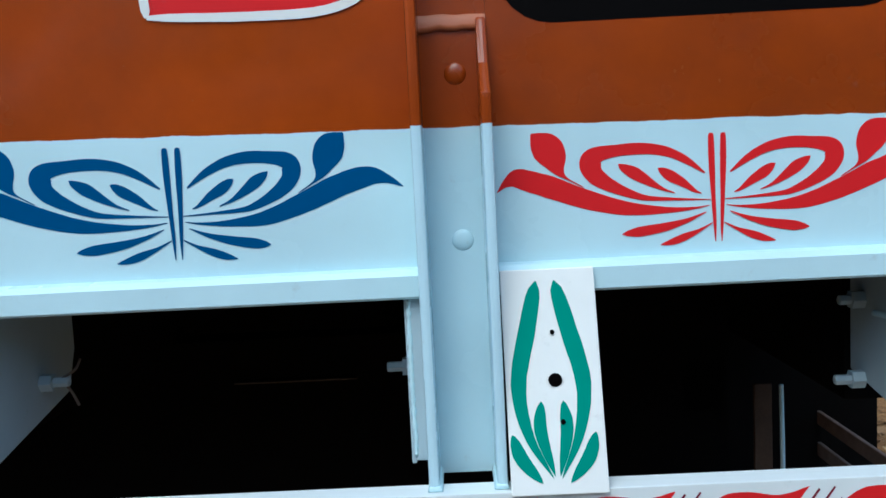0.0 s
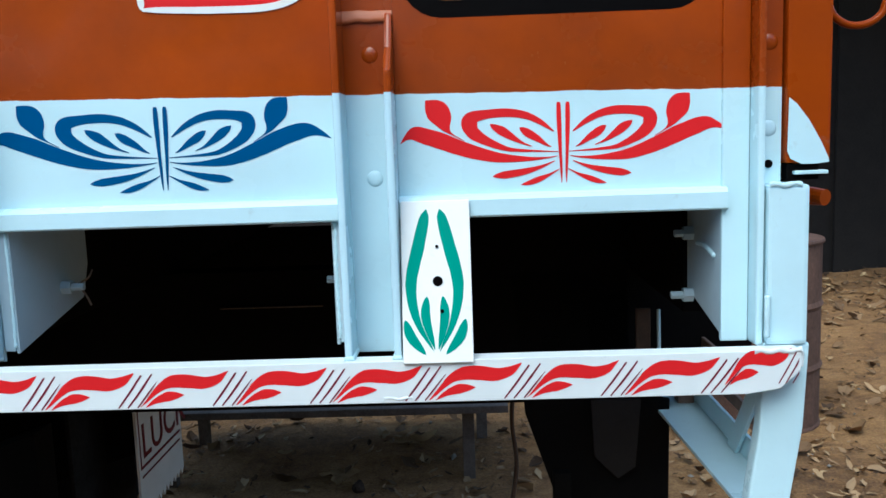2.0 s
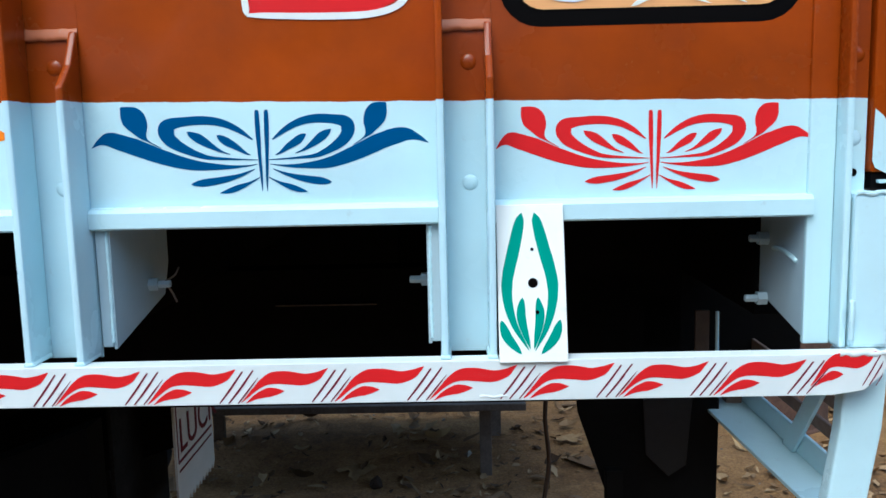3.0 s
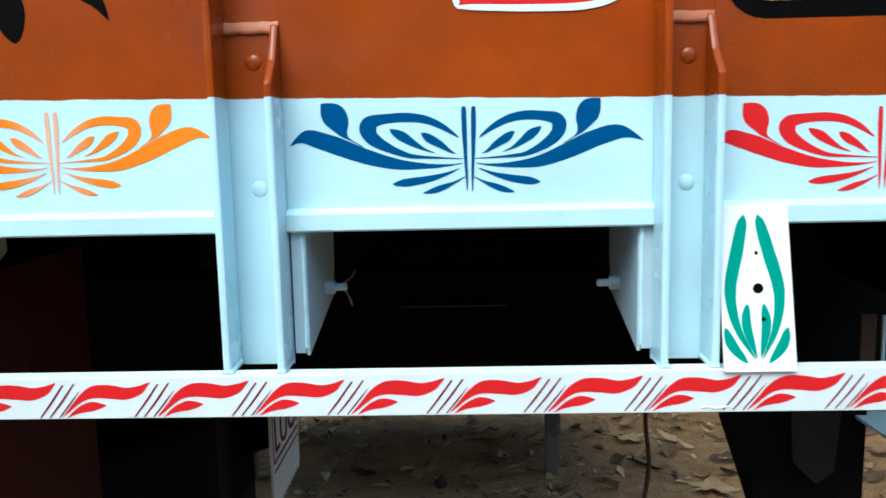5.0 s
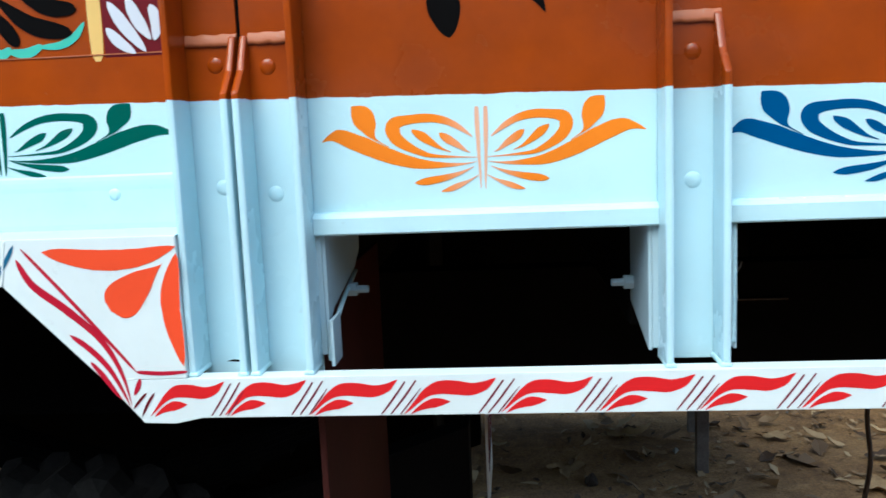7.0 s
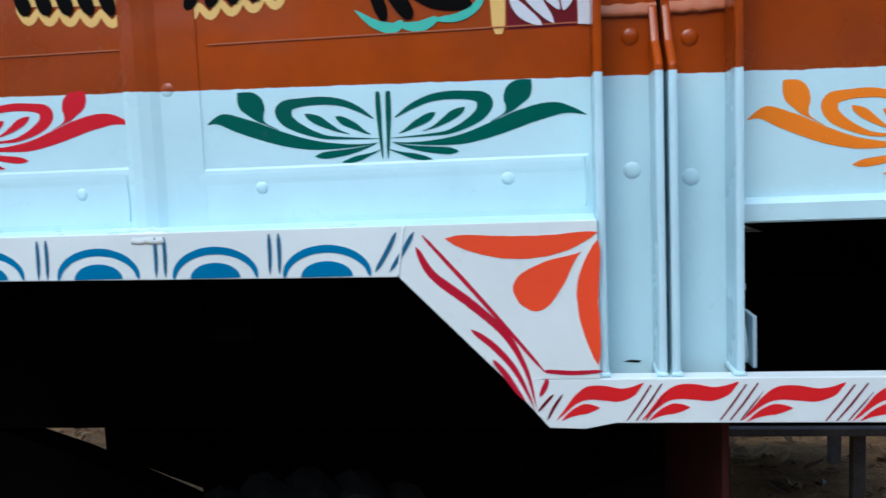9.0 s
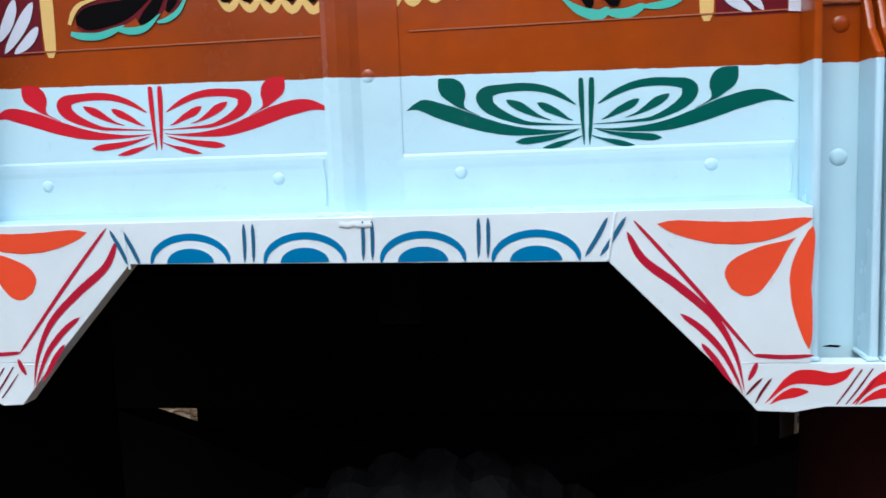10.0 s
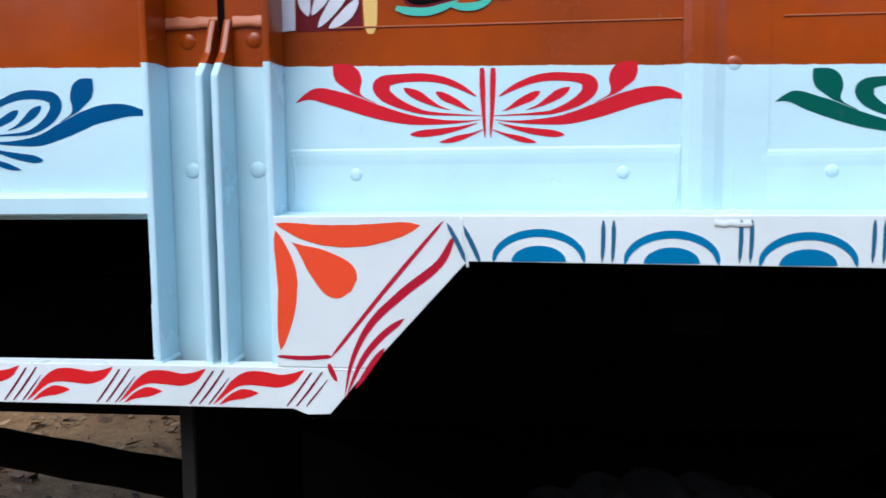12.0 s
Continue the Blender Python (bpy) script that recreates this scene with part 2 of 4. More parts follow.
def tube(points, radius, n=24, steps=8, bm=None):
    b = bmesh.new()
    line, rings = smooth_line(points, n), []
    for k, p in enumerate(line):
        d = (line[min(k + 1, n)] - line[max(k - 1, 0)]).normalized()
        u = d.cross(Vector((0.31, 0.87, 0.37))).normalized()
        v = d.cross(u)
        r = radius * (1 + 0.12 * noise.noise(p * 60) + (0.5 * noise.noise(p * 170) if 0.0018 < radius < 0.0024 else 0))
        rings.append([b.verts.new(p + r * (u * math.cos(2 * math.pi * s / steps) + v * math.sin(2 * math.pi * s / steps))) for s in range(steps)])
    for r0, r1 in zip(rings, rings[1:]):
        for s in range(steps):
            b.faces.new((r0[s], r0[(s + 1) % steps], r1[(s + 1) % steps], r1[s]))
    b.faces.new(rings[0])
    b.faces.new(rings[-1])
    return merged(bm, b)


def bead(x0, x1, y, z, r, bm=None):
    """A lumpy weld bead along x."""
    b = bmesh.new()
    n, rings = max(8, int((x1 - x0) / 0.003)), []
    for k in range(n + 1):
        x = x0 + (x1 - x0) * k / n
        w = r * (0.85 + 0.35 * noise.noise(Vector((x * 140, y * 90, z * 90))) + 0.1 * math.sin(k * 2.1))
        rings.append([b.verts.new((x, y - w * 0.45 * math.cos(a), z + w * math.sin(a) + 0.001 * math.sin(k * 0.9))) for a in (-1.5, -0.9, -0.3, 0.3, 0.9, 1.5)])
    for r0, r1 in zip(rings, rings[1:]):
        for s in range(5):
            b.faces.new((r0[s], r0[s + 1], r1[s + 1], r1[s]))
    return merged(bm, b)


class Art:
    """Brush strokes of one colour on an upright face; coordinates (x, z), drawn by a placing function. Every stroke is a part."""

    def __init__(self, place=lambda u, v: (u, v), depth=lambda z: 0.0):
        self.strokes, self.place, self.depth = [], place, depth

    def corner(self, p):
        q = self.place(p[0], p[1])
        return q[0], self.depth(q[1]) - 0.00003 * len(self.strokes), q[1]

    def stroke(self, points, width, a=1.0, b=1.0, n=18):
        """A stroke along a curve; a and b: how fast it swells and thins at its start and end."""
        line = smooth_line([(*p, 0) for p in points], n)
        peak = a / (a + b)
        top = peak**a * (1 - peak) ** b
        verts = []
        for k, p in enumerate(line):
            t = k / n
            d = (line[min(k + 1, n)] - line[max(k - 1, 0)]).normalized()
            w = width / 2 * max(t, 1e-4) ** a * max(1 - t, 1e-4) ** b / top
            w *= 1 + 0.07 * noise.noise(p * (2.2 / width))
            side = Vector((-d.y, d.x, 0)) * w
            verts += [self.corner(p + side), self.corner(p - side)]
        self.strokes.append((verts, [(2 * k, 2 * k + 1, 2 * k + 3, 2 * k + 2) for k in range(n)]))
        return self

    def brush(self, points, n=None, wobble=0.05, load=1.0):
        """A stroke through (u, v, width) places, as a loaded brush swells and lifts."""
        n = n or 5 * len(points)
        line = smooth_line(points, n)
        verts = []
        for k, p in enumerate(line):
            d = line[min(k + 1, n)] - line[max(k - 1, 0)]
            d = Vector((d.x, d.y, 0)).normalized()
            w = load * max(p.z, 0.02 * max(q[2] for q in points)) / 2 * (1 + wobble * noise.noise(Vector((p.x * 0.09, p.y * 0.09, len(self.strokes)))))
            side = Vector((-d.y, d.x, 0)) * w
            verts += [self.corner(p + side), self.corner(p - side)]
        self.strokes.append((verts, [(2 * k, 2 * k + 1, 2 * k + 3, 2 * k + 2) for k in range(n)]))
        return self

    def fill(self, outline):
        self.strokes.append(([self.corner(p) for p in outline], [tuple(range(len(outline)))]))
        return self

    def on(self, name, y, material, parent, label=""):
        for verts, faces in self.strokes:
            me = bpy.data.meshes.new(name)
            me.from_pydata([(p[0], p[1] + y, p[2]) for p in verts], [], faces)
            me.materials.append(material)
            if me.polygons[len(me.polygons) // 2].normal.y > 0:
                me.flip_normals()
            ob = new(name, me)
            ob.parent = parent
            if label:
                ob["label"] = label


def bolt(x, y, z, parent, r=0.0085, material=None, name="bolt"):
    """A round-headed coach bolt facing out of the truck's side."""
    prof = [(r * 1.04, 0.0), (r * 0.96, -0.0003), (r * 0.86, -0.0009), (r * 0.68, -0.0015), (r * 0.42, -0.0019), (r * 0.12, -0.0021)]
    return part(name, lathe(prof, (x, y, z), "y", 18), material or POSTSHADE, parent, smooth=True)


# ---- ground and distance ----
def build_ground():
    b = bmesh.new()
    fine = [-14 + 28 * k / 150 for k in range(151)]
    xs = [-300, -120, -50, -25] + fine + [25, 50, 120, 300]
    ys = [-300, -120, -40, -15] + [-6 + 22 * k / 130 for k in range(131)] + [30, 60, 120, 300]
    grid = []
    for y in ys:
        row = []
        for x in xs:
            near = abs(x) < 14 and -6 < y < 16
            h = ground_height(x, y) if near else 0.03
            row.append(b.verts.new((x, y, h)))
        grid.append(row)
    for r0, r1 in zip(grid, grid[1:]):
        for k in range(len(xs) - 1):
            b.faces.new((r0[k], r0[k + 1], r1[k + 1], r1[k]))
    ob = part("ground", b, DIRT, smooth=True)
    return tagged(ob, "bare grey-brown trodden earth with grit", "ground", kind="structure")


def ground_height(x, y):
    return 0.05 * noise.noise(Vector((x * 0.5, y * 0.5, 0))) + 0.03 * noise.noise(Vector((x * 2.3, y * 2.3, 4))) + 0.012 * noise.noise(Vector((x * 8, y * 8, 9))) + 0.03


def litter(name, count, size, material, label, category, seed, stone=False):
    rng = random.Random(seed)
    verts, faces = [], []
    for _ in range(count):
        x, y = rng.uniform(-5, 6), rng.uniform(0.4, 7.5)
        if rng.random() > 0.45 + 0.9 * noise.noise(Vector((x * 0.9, y * 0.9, 7))) + 0.3:
            continue
        s = size * rng.uniform(0.4, 1.3) * (1.6 if rng.random() < 0.1 else 1.0)
        turn = Euler((rng.uniform(-0.5, 0.5), rng.uniform(-0.5, 0.5), rng.uniform(0, 6.3))).to_matrix()
        at = Vector((x, y, ground_height(x, y) + (0.25 * s if stone else 0.012)))
        o = len(verts)
        if stone:
            for p in ((1, 0, 0), (-1, 0.2, 0), (0, 0.8, 0), (0.1, -0.8, 0), (0, 0, 0.6), (0.1, 0, -0.6)):
                verts.append(at + turn @ (Vector(p) * s * rng.uniform(0.7, 1.1)))
            for f in ((0, 2, 4), (2, 1, 4), (1, 3, 4), (3, 0, 4), (2, 0, 5), (1, 2, 5), (3, 1, 5), (0, 3, 5)):
                faces.append(tuple(o + i for i in f))
            continue
        curl, slim = rng.uniform(-0.6, 1.3), rng.uniform(0.25, 0.75)
        for k in range(6):
            t = k / 5
            w = slim * s * (math.sin(math.pi * min(0.97, 0.06 + t * 0.92)) ** 0.8) * rng.uniform(0.45, 1.3)
            u, lift = (t - 0.5) * s * 2, curl * s * (t - 0.5) ** 2 * 1.6
            for side in (-1, 0, 1):
                verts.append(at + turn @ Vector((u, side * w + 0.08 * s * math.sin(5 * t), lift + abs(side) * w * 0.35 * (1 + curl))))
        for k in range(5):
            for j in (0, 1):
                a = o + k * 3 + j
                faces.append((a, a + 1, a + 4, a + 3))
    me = bpy.data.meshes.new(name)
    me.from_pydata(verts, [], faces)
    me.materials.append(material)
    return tagged(new(name, me), label, category, kind="stuff")


build_ground()
litter("leaf_litter", 5200, 0.042, LEAF, "dry brown curled leaves scattered on the earth", "leaves", 3)
litter("leaf_crumbs", 11000, 0.018, LEAF, "small broken dry leaves and twigs on the earth", "leaves", 4)
YELLOWLEAF = rough_stuff("yellow_leaf", [(0.3, (0.3, 0.17, 0.03)), (0.7, (0.55, 0.36, 0.07))], 25, 0.7, 0.4, 0.003)
TANLEAF = rough_stuff("tan_leaf", [(0.3, (0.22, 0.12, 0.05)), (0.7, (0.42, 0.27, 0.12))], 25, 0.75, 0.5, 0.004)


def fallen_leaf(x, y, size, turn, material, label):
    """A large lobed leaf lying curled on the earth."""
    b = bmesh.new()
    rings, n = [], 30
    for r in (0.02, 0.3, 0.6, 0.85, 1.0):
        ring = []
        for k in range(n):
            a = 2 * math.pi * k / n
            lobe = 1 + (0.32 * math.cos(5 * a + 0.4) + 0.14 * math.cos(11 * a + turn)) * r
            u, v = size * r * lobe * math.cos(a) * 1.15, size * r * lobe * math.sin(a) * 0.8
            lift = 0.3 * size * (0.5 * r**2 * (1 + math.cos(2 * a + turn)) + 0.35 * noise.noise(Vector((u * 40, v * 40, turn))))
            ring.append(b.verts.new(Matrix.Rotation(turn, 3, "Z") @ Vector((u, v, lift)) + Vector((x, y, ground_height(x, y) + 0.012))))
        rings.append(ring)
    b.faces.new(rings[0])
    for r0, r1 in zip(rings, rings[1:]):
        for k in range(n):
            b.faces.new((r0[k], r0[(k + 1) % n], r1[(k + 1) % n], r1[k]))
    tagged(part("fallen_leaf", b, material, smooth=True), label, "leaf", "large fallen leaves on the earth")


for x, y, size, turn, m, label in ((-0.82, 2.06, 0.085, 0.4, YELLOWLEAF, "large yellow fallen leaf lying on brown earth"), (-0.7, 1.95, 0.05, 2.0, YELLOWLEAF, "small yellow fallen leaf lying on brown earth"),
                                   (-0.46, 2.46, 0.075, 1.1, TANLEAF, "large pale tan curled leaf on brown earth"), (0.68, 2.2, 0.07, 2.6, TANLEAF, "large tan crumpled leaf on brown earth"),
                                   (0.46, 2.7, 0.05, 0.2, TANLEAF, "pale tan dry leaf on brown earth"), (-0.2, 2.75, 0.06, 3.0, TANLEAF, "pale tan dry leaf on brown earth")):
    fallen_leaf(x, y, size, turn, m, label)
lump = bmesh.new()
bmesh.ops.create_icosphere(lump, subdivisions=2, radius=0.028, matrix=Matrix.Translation((-0.37, 2.32, ground_height(-0.37, 2.32) + 0.016)))
for v in lump.verts:
    v.co += v.normal * 0.012 * noise.noise(v.co * 45)
tagged(part("clod", lump, rough_stuff("dark_clod", [(0.3, (0.02, 0.012, 0.008)), (0.7, (0.06, 0.035, 0.02))], 40, 0.95, 0.6, 0.004)), "small dark clod of soil on the earth", "clod")
litter("gravel", 900, 0.012, STONE, "small pale stones lying on the earth", "gravel", 5, True)

# Not in view: added behind the camera to dim the low sky light.
sky_blocker = part("unseen_wall", box(-14, 14, -5.2, -5.0, -0.1, 3.4, 0.0), rough_stuff("blocker_brown", [(0.3, (0.14, 0.12, 0.1)), (0.7, (0.26, 0.23, 0.2))], 2, 0.9, 0.4, 0.01))
tagged(sky_blocker, "unseen plain wall added behind the camera to cut low sky light", "wall", kind="structure")
# Boards and an unseen roof, added to stand for the dark distance.
shed = thing("shed", (4, 7.2, 0), "backdrop of near-black boards for the dark behind the yard", "shed")
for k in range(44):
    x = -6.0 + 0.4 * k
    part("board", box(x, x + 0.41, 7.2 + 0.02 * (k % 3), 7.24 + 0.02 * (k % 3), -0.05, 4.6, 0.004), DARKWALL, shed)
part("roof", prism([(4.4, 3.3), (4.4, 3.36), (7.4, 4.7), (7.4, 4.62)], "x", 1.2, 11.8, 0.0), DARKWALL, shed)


# ---- the truck ----
truck = thing("truck", (-1.0, 1.0, 0), "painted goods truck with white and rust-orange steel sides and folk flowers", "truck")
TOP = 2.15
FLAT, RAIL_Y = 0.0, -0.056


def flange(x0, x1, depth, taper, bm):
    """One flange of a post; a tapered one runs out at the weld."""
    if taper:
        outline = [(0.0, 1.198), (-depth, 1.198), (-depth, 1.503), (-depth * 0.5, 1.528), (-0.006, 1.566), (0.0, 1.566)]
    else:
        outline = [(0.0, 1.198), (-depth, 1.198), (-depth, TOP), (0.0, TOP)]
    return prism(outline, "x", x0, x1, 0.003, bm)


def weld_smear(x0, x1, z):
    """A flat, ground-down weld across a post, thickest at its lower edge."""
    b = bmesh.new()
    n, rings = 26, []
    for k in range(n + 1):
        x = x0 + (x1 - x0) * k / n
        up, low = (0.0016 * noise.noise(Vector((x * s, z * 40, s))) for s in (90, 150))
        rings.append([b.verts.new((x, y, z + h)) for y, h in ((0.0, 0.0065 + up), (-0.0016, 0.0045 + up), (-0.0028, -0.002 + low), (-0.0032, -0.0055 + low), (0.0, -0.0065 + low))])
    for r0, r1 in zip(rings, rings[1:]):
        for s in range(4):
            b.faces.new((r0[s], r0[s + 1], r1[s + 1], r1[s]))
    return b


def post(c, left_taper, right_taper, half, bolts, foot, off):
    """A channel-section side post, open outwards, welded to the rail."""
    t, d = 0.0082, 0.05
    b = box(c - half - t, c + half + t, 0.0, 0.004, foot, TOP, 0.0)
    flange(c - half - t, c - half, d, left_taper, b)
    flange(c + half, c + half + t, d, right_taper, b)
    ob = part("side_post", b, POSTSHADE, truck, "folded steel post painted white below rust-orange")
    part("weld_bead", weld_smear(c - half, c + half + t, 1.5625), LITRUST, ob, smooth=True)
    for x0, x1 in ((c - half - t - 0.0015, c - half + 0.003), (c + half - 0.003, c + half + t + 0.0015)):
        foot_weld = prism([(x0, 1.199), (x1, 1.199), ((x0 + x1) / 2 + 0.0045, 1.2035), ((x0 + x1) / 2 - 0.0045, 1.2035)], "y", -0.051, -0.004, 0.0015)
        part("weld_bead", foot_weld, PAINT, ob, smooth=True)
    for z in bolts:
        bolt(c + off, 0.0, z, ob)
    return ob


def side_panel(x0, x1, z0):
    return part("side_panel", box(x0, x1, FLAT, FLAT + 0.003, z0, TOP, 0.0), BODY, truck, "steel sheet painted white with rust-orange above")


def slot_lip(x0, x1, parent, z=1.345):
    b = prism([(0.0, z), (-0.010, z), (-0.012, z + 0.002), (-0.012, z + 0.019), (-0.008, z + 0.0235), (0.0, z + 0.025)], "x", x0, x1, 0.0)
    return part("lip", b, PAINT, parent)


# centre, half width of the web, which flanges run out at the weld, bolt heights, how far the bolts sit off the middle
POSTS = [(-0.0055, 0.0225, False, True, (1.39, 1.523), 0.005), (-0.4655, 0.025, False, True, (1.392, 1.527), 0.004),
         (-0.9815, 0.0245, False, True, (1.402, 1.536), 0.0065), (-0.9095, 0.0265, True, False, (1.393, 1.532), -0.007),
         (-1.9625, 0.0235, True, False, (1.405, 1.543), -0.001), (-2.0355, 0.0245, False, True, (1.405, 1.543), -0.0015), (-2.497, 0.0235, False, True, (1.405, 1.543), 0.002)]
for c, half, left_out, right_out, heights, off in POSTS:
    post(c, left_out, right_out, half, heights, 1.196 if c > -0.6 else 1.17, off)
bays = [(0.0255, 0.380), (-0.432, -0.0365), (-0.8745, -0.499)]
panel_red, panel_blue, panel_orange = [side_panel(a, b, 1.346) for a, b in bays]
panel_green = side_panel(-1.4785, -1.0145, 1.356)
panel_crimson = side_panel(-1.9305, -1.4795, 1.356)
# Plain unseen side, run forward so the body shades the ground.
side_panel(-4.6, -2.5285, 1.2)
panel_far = side_panel(-2.4655, -2.0685, 1.352)
for (a, b), p in zip(bays, (panel_red, panel_blue, panel_orange)):
    slot_lip(a, b, p)
slot_lip(-2.4655, -2.0685, panel_far, 1.357)


# brush strokes of one half of the stencilled flower: (along, up, width)
WAVE = [(12, -20, 1), (34, -23, 3), (72, -24, 8), (122, -19, 17), (172, -2, 24), (222, 19, 27), (262, 29, 23), (287, 24, 11), (309, 12, 1)]
LOOP = [(10, -12, 1), (52, -10, 3), (92, -7, 6), (110, -2, 9), (129, 7, 13), (146, 18, 17), (157, 30, 20), (160, 43, 23), (154, 53, 20), (135, 58, 15), (102, 60, 14), (72, 55, 12), (44, 42, 9), (18, 24, 2)]
SEEDS = [[(23, -3, 1), (32, 1, 4), (49, 13, 10), (64, 22, 13), (75, 30, 9), (81, 34, 1)], [(60, -1, 1), (77, 6, 4), (94, 17, 10), (110, 29, 14), (122, 37, 9), (128, 42, 1)]]
BUD = [(168, 12, 1), (190, 26, 3), (199, 37, 14), (205, 53, 31), (213, 68, 36), (223, 79, 25), (232, 88, 2)]
RAYS = [[(17, -29, 1), (42, -39, 5), (72, -47, 10), (102, -52, 12), (117, -54, 8), (126, -55, 1)], [(8, -44, 1), (27, -54, 4), (47, -62, 9), (64, -68, 8), (80, -72, 1)]]
BAR = [(8.5, 79, 3), (8.5, 74, 7), (8, 40, 8), (6.5, -10, 5.5), (5, -45, 4), (4.5, -70, 1)]


def flower(xc, z0, right, left, scale, material, parent, label, stretch=(0.0, 0.08), tails=(0.0, 0.0), slope=-0.006, clip=9.0, ray=(1.0, 1.0), bar=1.0, lift=2.0):
    """The painted butterfly-like flower: two upright bars and mirrored brush leaves."""
    for side, half, wide, tail in ((1, right, stretch[0], tails[0]), (-1, left, stretch[1], tails[1])):

        def place(u, v, side=side, half=half, wide=wide):
            grown = min(max((u - 60) / 100, 0), 1) * (1 - min(max((u - 235) / 74, 0), 1))
            x = xc + side * (u * (1 + wide * grown) if u > 12 else u) * half / 309
            return min(x, clip), z0 + v * scale + slope * (x - xc)

        art = Art(place)
        art.brush([(u, v + tail * (max(u - 180, 0) / 129) ** 2, w) for u, v, w in WAVE], 44, 0.05, 1.12)
        art.brush([(u, v + lift * min(max(v + 12, 0) / 60, 1), w) for u, v, w in LOOP], 56, 0.05, 1.12)
        for seed in SEEDS:
            art.brush(seed, 22, 0.05, 1.15)
        art.brush(BUD, 30, 0.05, 1.12)
        for line in RAYS:
            art.brush([(u * ray[0], v * ray[1], w) for u, v, w in line], 22, 0.05, 1.15)
        art.brush([(u, v if v > 0 else v * bar, w) for u, v, w in BAR], 20, 0.05, 1.1)
        art.on("flower_petal", FLAT - 0.0004, material, parent, label)


flower(0.206, 1.4199, 0.175, 0.177, 0.000584, RED, panel_red, "red brush-painted flower", (0.03, 0.115), (9, -2))
flower(-0.2325, 1.4278, 0.186, 0.1935, 0.00061, BLUE, panel_blue, "blue brush-painted flower", (0.0, 0.088), (2, 3), -0.003)
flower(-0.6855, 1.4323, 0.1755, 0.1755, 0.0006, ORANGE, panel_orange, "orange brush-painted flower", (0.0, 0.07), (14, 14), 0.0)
flower(-1.2305, 1.4525, 0.211, 0.1935, 0.00054, GREEN, panel_green, "dark green brush-painted flower", (-0.02, 0.085), (6, 16), clip=-1.016, ray=(0.92, 0.77), bar=0.74, lift=6.0)
flower(-1.714, 1.466, 0.2085, 0.205, 0.00054, ROSE, panel_crimson, "red brush-painted flower", (-0.025, 0.06), (2, 2), -0.013, -1.506, (0.95, 0.88), 0.78)
flower(-2.2925, 1.4525, 0.222, 0.1935, 0.00062, BLUE, panel_far, "blue brush-painted flower", (-0.13, 0.07), (6, 3), clip=-2.0715)

# end strip and post beside the tailgate
part("end_strip", box(0.3755, 0.4045, -0.005, 0.003, 1.198, TOP, 0.0015), BODY, truck)
end = part("end_post", flange(0.405, 0.413, 0.03, False, box(0.413, 0.4395, 0.0, 0.004, 1.215, TOP, 0.0)), BODY, truck)
bolt(0.4255, 0.0, 1.43, end)
bolt(0.4255, 0.0, 1.521, end)
part("bolt_hole", lathe([(0.0045, 0.0), (0.0045, -0.0012), (0.003, -0.0014)], (0.426, 0.0, 1.392), "y", 14), BLACK, end)

# middle rib between the two wheel bays
rib = part("rib", prism([(-1.516, 0.0), (-1.516, -0.003), (-1.509, -0.0075), (-1.497, -0.0095), (-1.484, -0.0068), (-1.474, -0.0025), (-1.43, -0.0012), (-1.43, 0.0)], "z", 1.3575, TOP, 0.0015), BODY, truck, "folded rib lapped over the panel joint", )
bolt(-1.466, -0.0018, 1.508, rib, 0.008, BODY)
for p, a, b, lift, rivets in ((panel_green, -1.468, -1.0185, -0.0035, (-1.102, -1.367)), (panel_crimson, -1.927, -1.5165, 0.002, (-1.574, -1.855))):
    band = part("riveted_band", prism([(0.0, 1.3585), (-0.001, 1.366), (-0.001, 1.407 + lift), (-0.0014, 1.4125 + lift), (-0.0014, 1.418 + lift), (-0.001, 1.4225 + lift), (0.0, 1.425 + lift)], "x", a, b, 0.0), PAINT, p)
    for x in rivets:
        bolt(x, -0.001, 1.399, band, 0.0066, PAINT)
    for x in (a + 0.004, b - 0.004):
        part("weld_bead", tube([(x, -0.0012, 1.368), (x + 0.001, -0.0016, 1.39), (x - 0.001, -0.0012, 1.42)], 0.0012, 30, 8), PAINT, band, smooth=True)
    seam = part("seam", box(a + 0.05, b, -0.0012, 0.0, 1.553, 1.5543, 0.0), LITRUST, p)

# ---- bottom rail with wheel arch ----
def rail_piece(name, outline, depth=0.024):
    return part(name, prism(outline, "y", RAIL_Y, RAIL_Y + depth, 0.0008), RAILPAINT, truck, "white-painted folded steel skirt")


rail = rail_piece("bottom_rail", [(0.444, 1.199), (0.444, 1.177), (0.423, 1.158), (0.388, 1.153), (-1.0, 1.154), (-1.03, 1.148), (-1.066, 1.149), (-1.108, 1.1985)])
gusset = rail_piece("gusset", [(-1.1085, 1.199), (-1.2125, 1.3055), (-1.2045, 1.3572), (-1.0147, 1.3567), (-1.0147, 1.199)])
arch = rail_piece("arch_rail", [(-1.205, 1.3572), (-1.213, 1.3055), (-1.7315, 1.3125), (-1.7375, 1.3582)])
gusset_far = rail_piece("gusset", [(-1.834, 1.2015), (-1.732, 1.3125), (-1.738, 1.3582), (-1.931, 1.3582), (-1.931, 1.2015)])
rail_far = rail_piece("bottom_rail", [(-4.6, 1.202), (-4.6, 1.16), (-1.915, 1.157), (-1.90, 1.151), (-1.876, 1.152), (-1.8345, 1.201)])
part("arch_ledge", prism([(0.0, 1.3600), (RAIL_Y + 0.003, 1.3572), (RAIL_Y + 0.003, 1.352), (0.0, 1.3535)], "x", -1.931, -1.0147, 0.001), PAINT, truck)
smear = weld_smear(-1.492, -1.457, 1.3525)
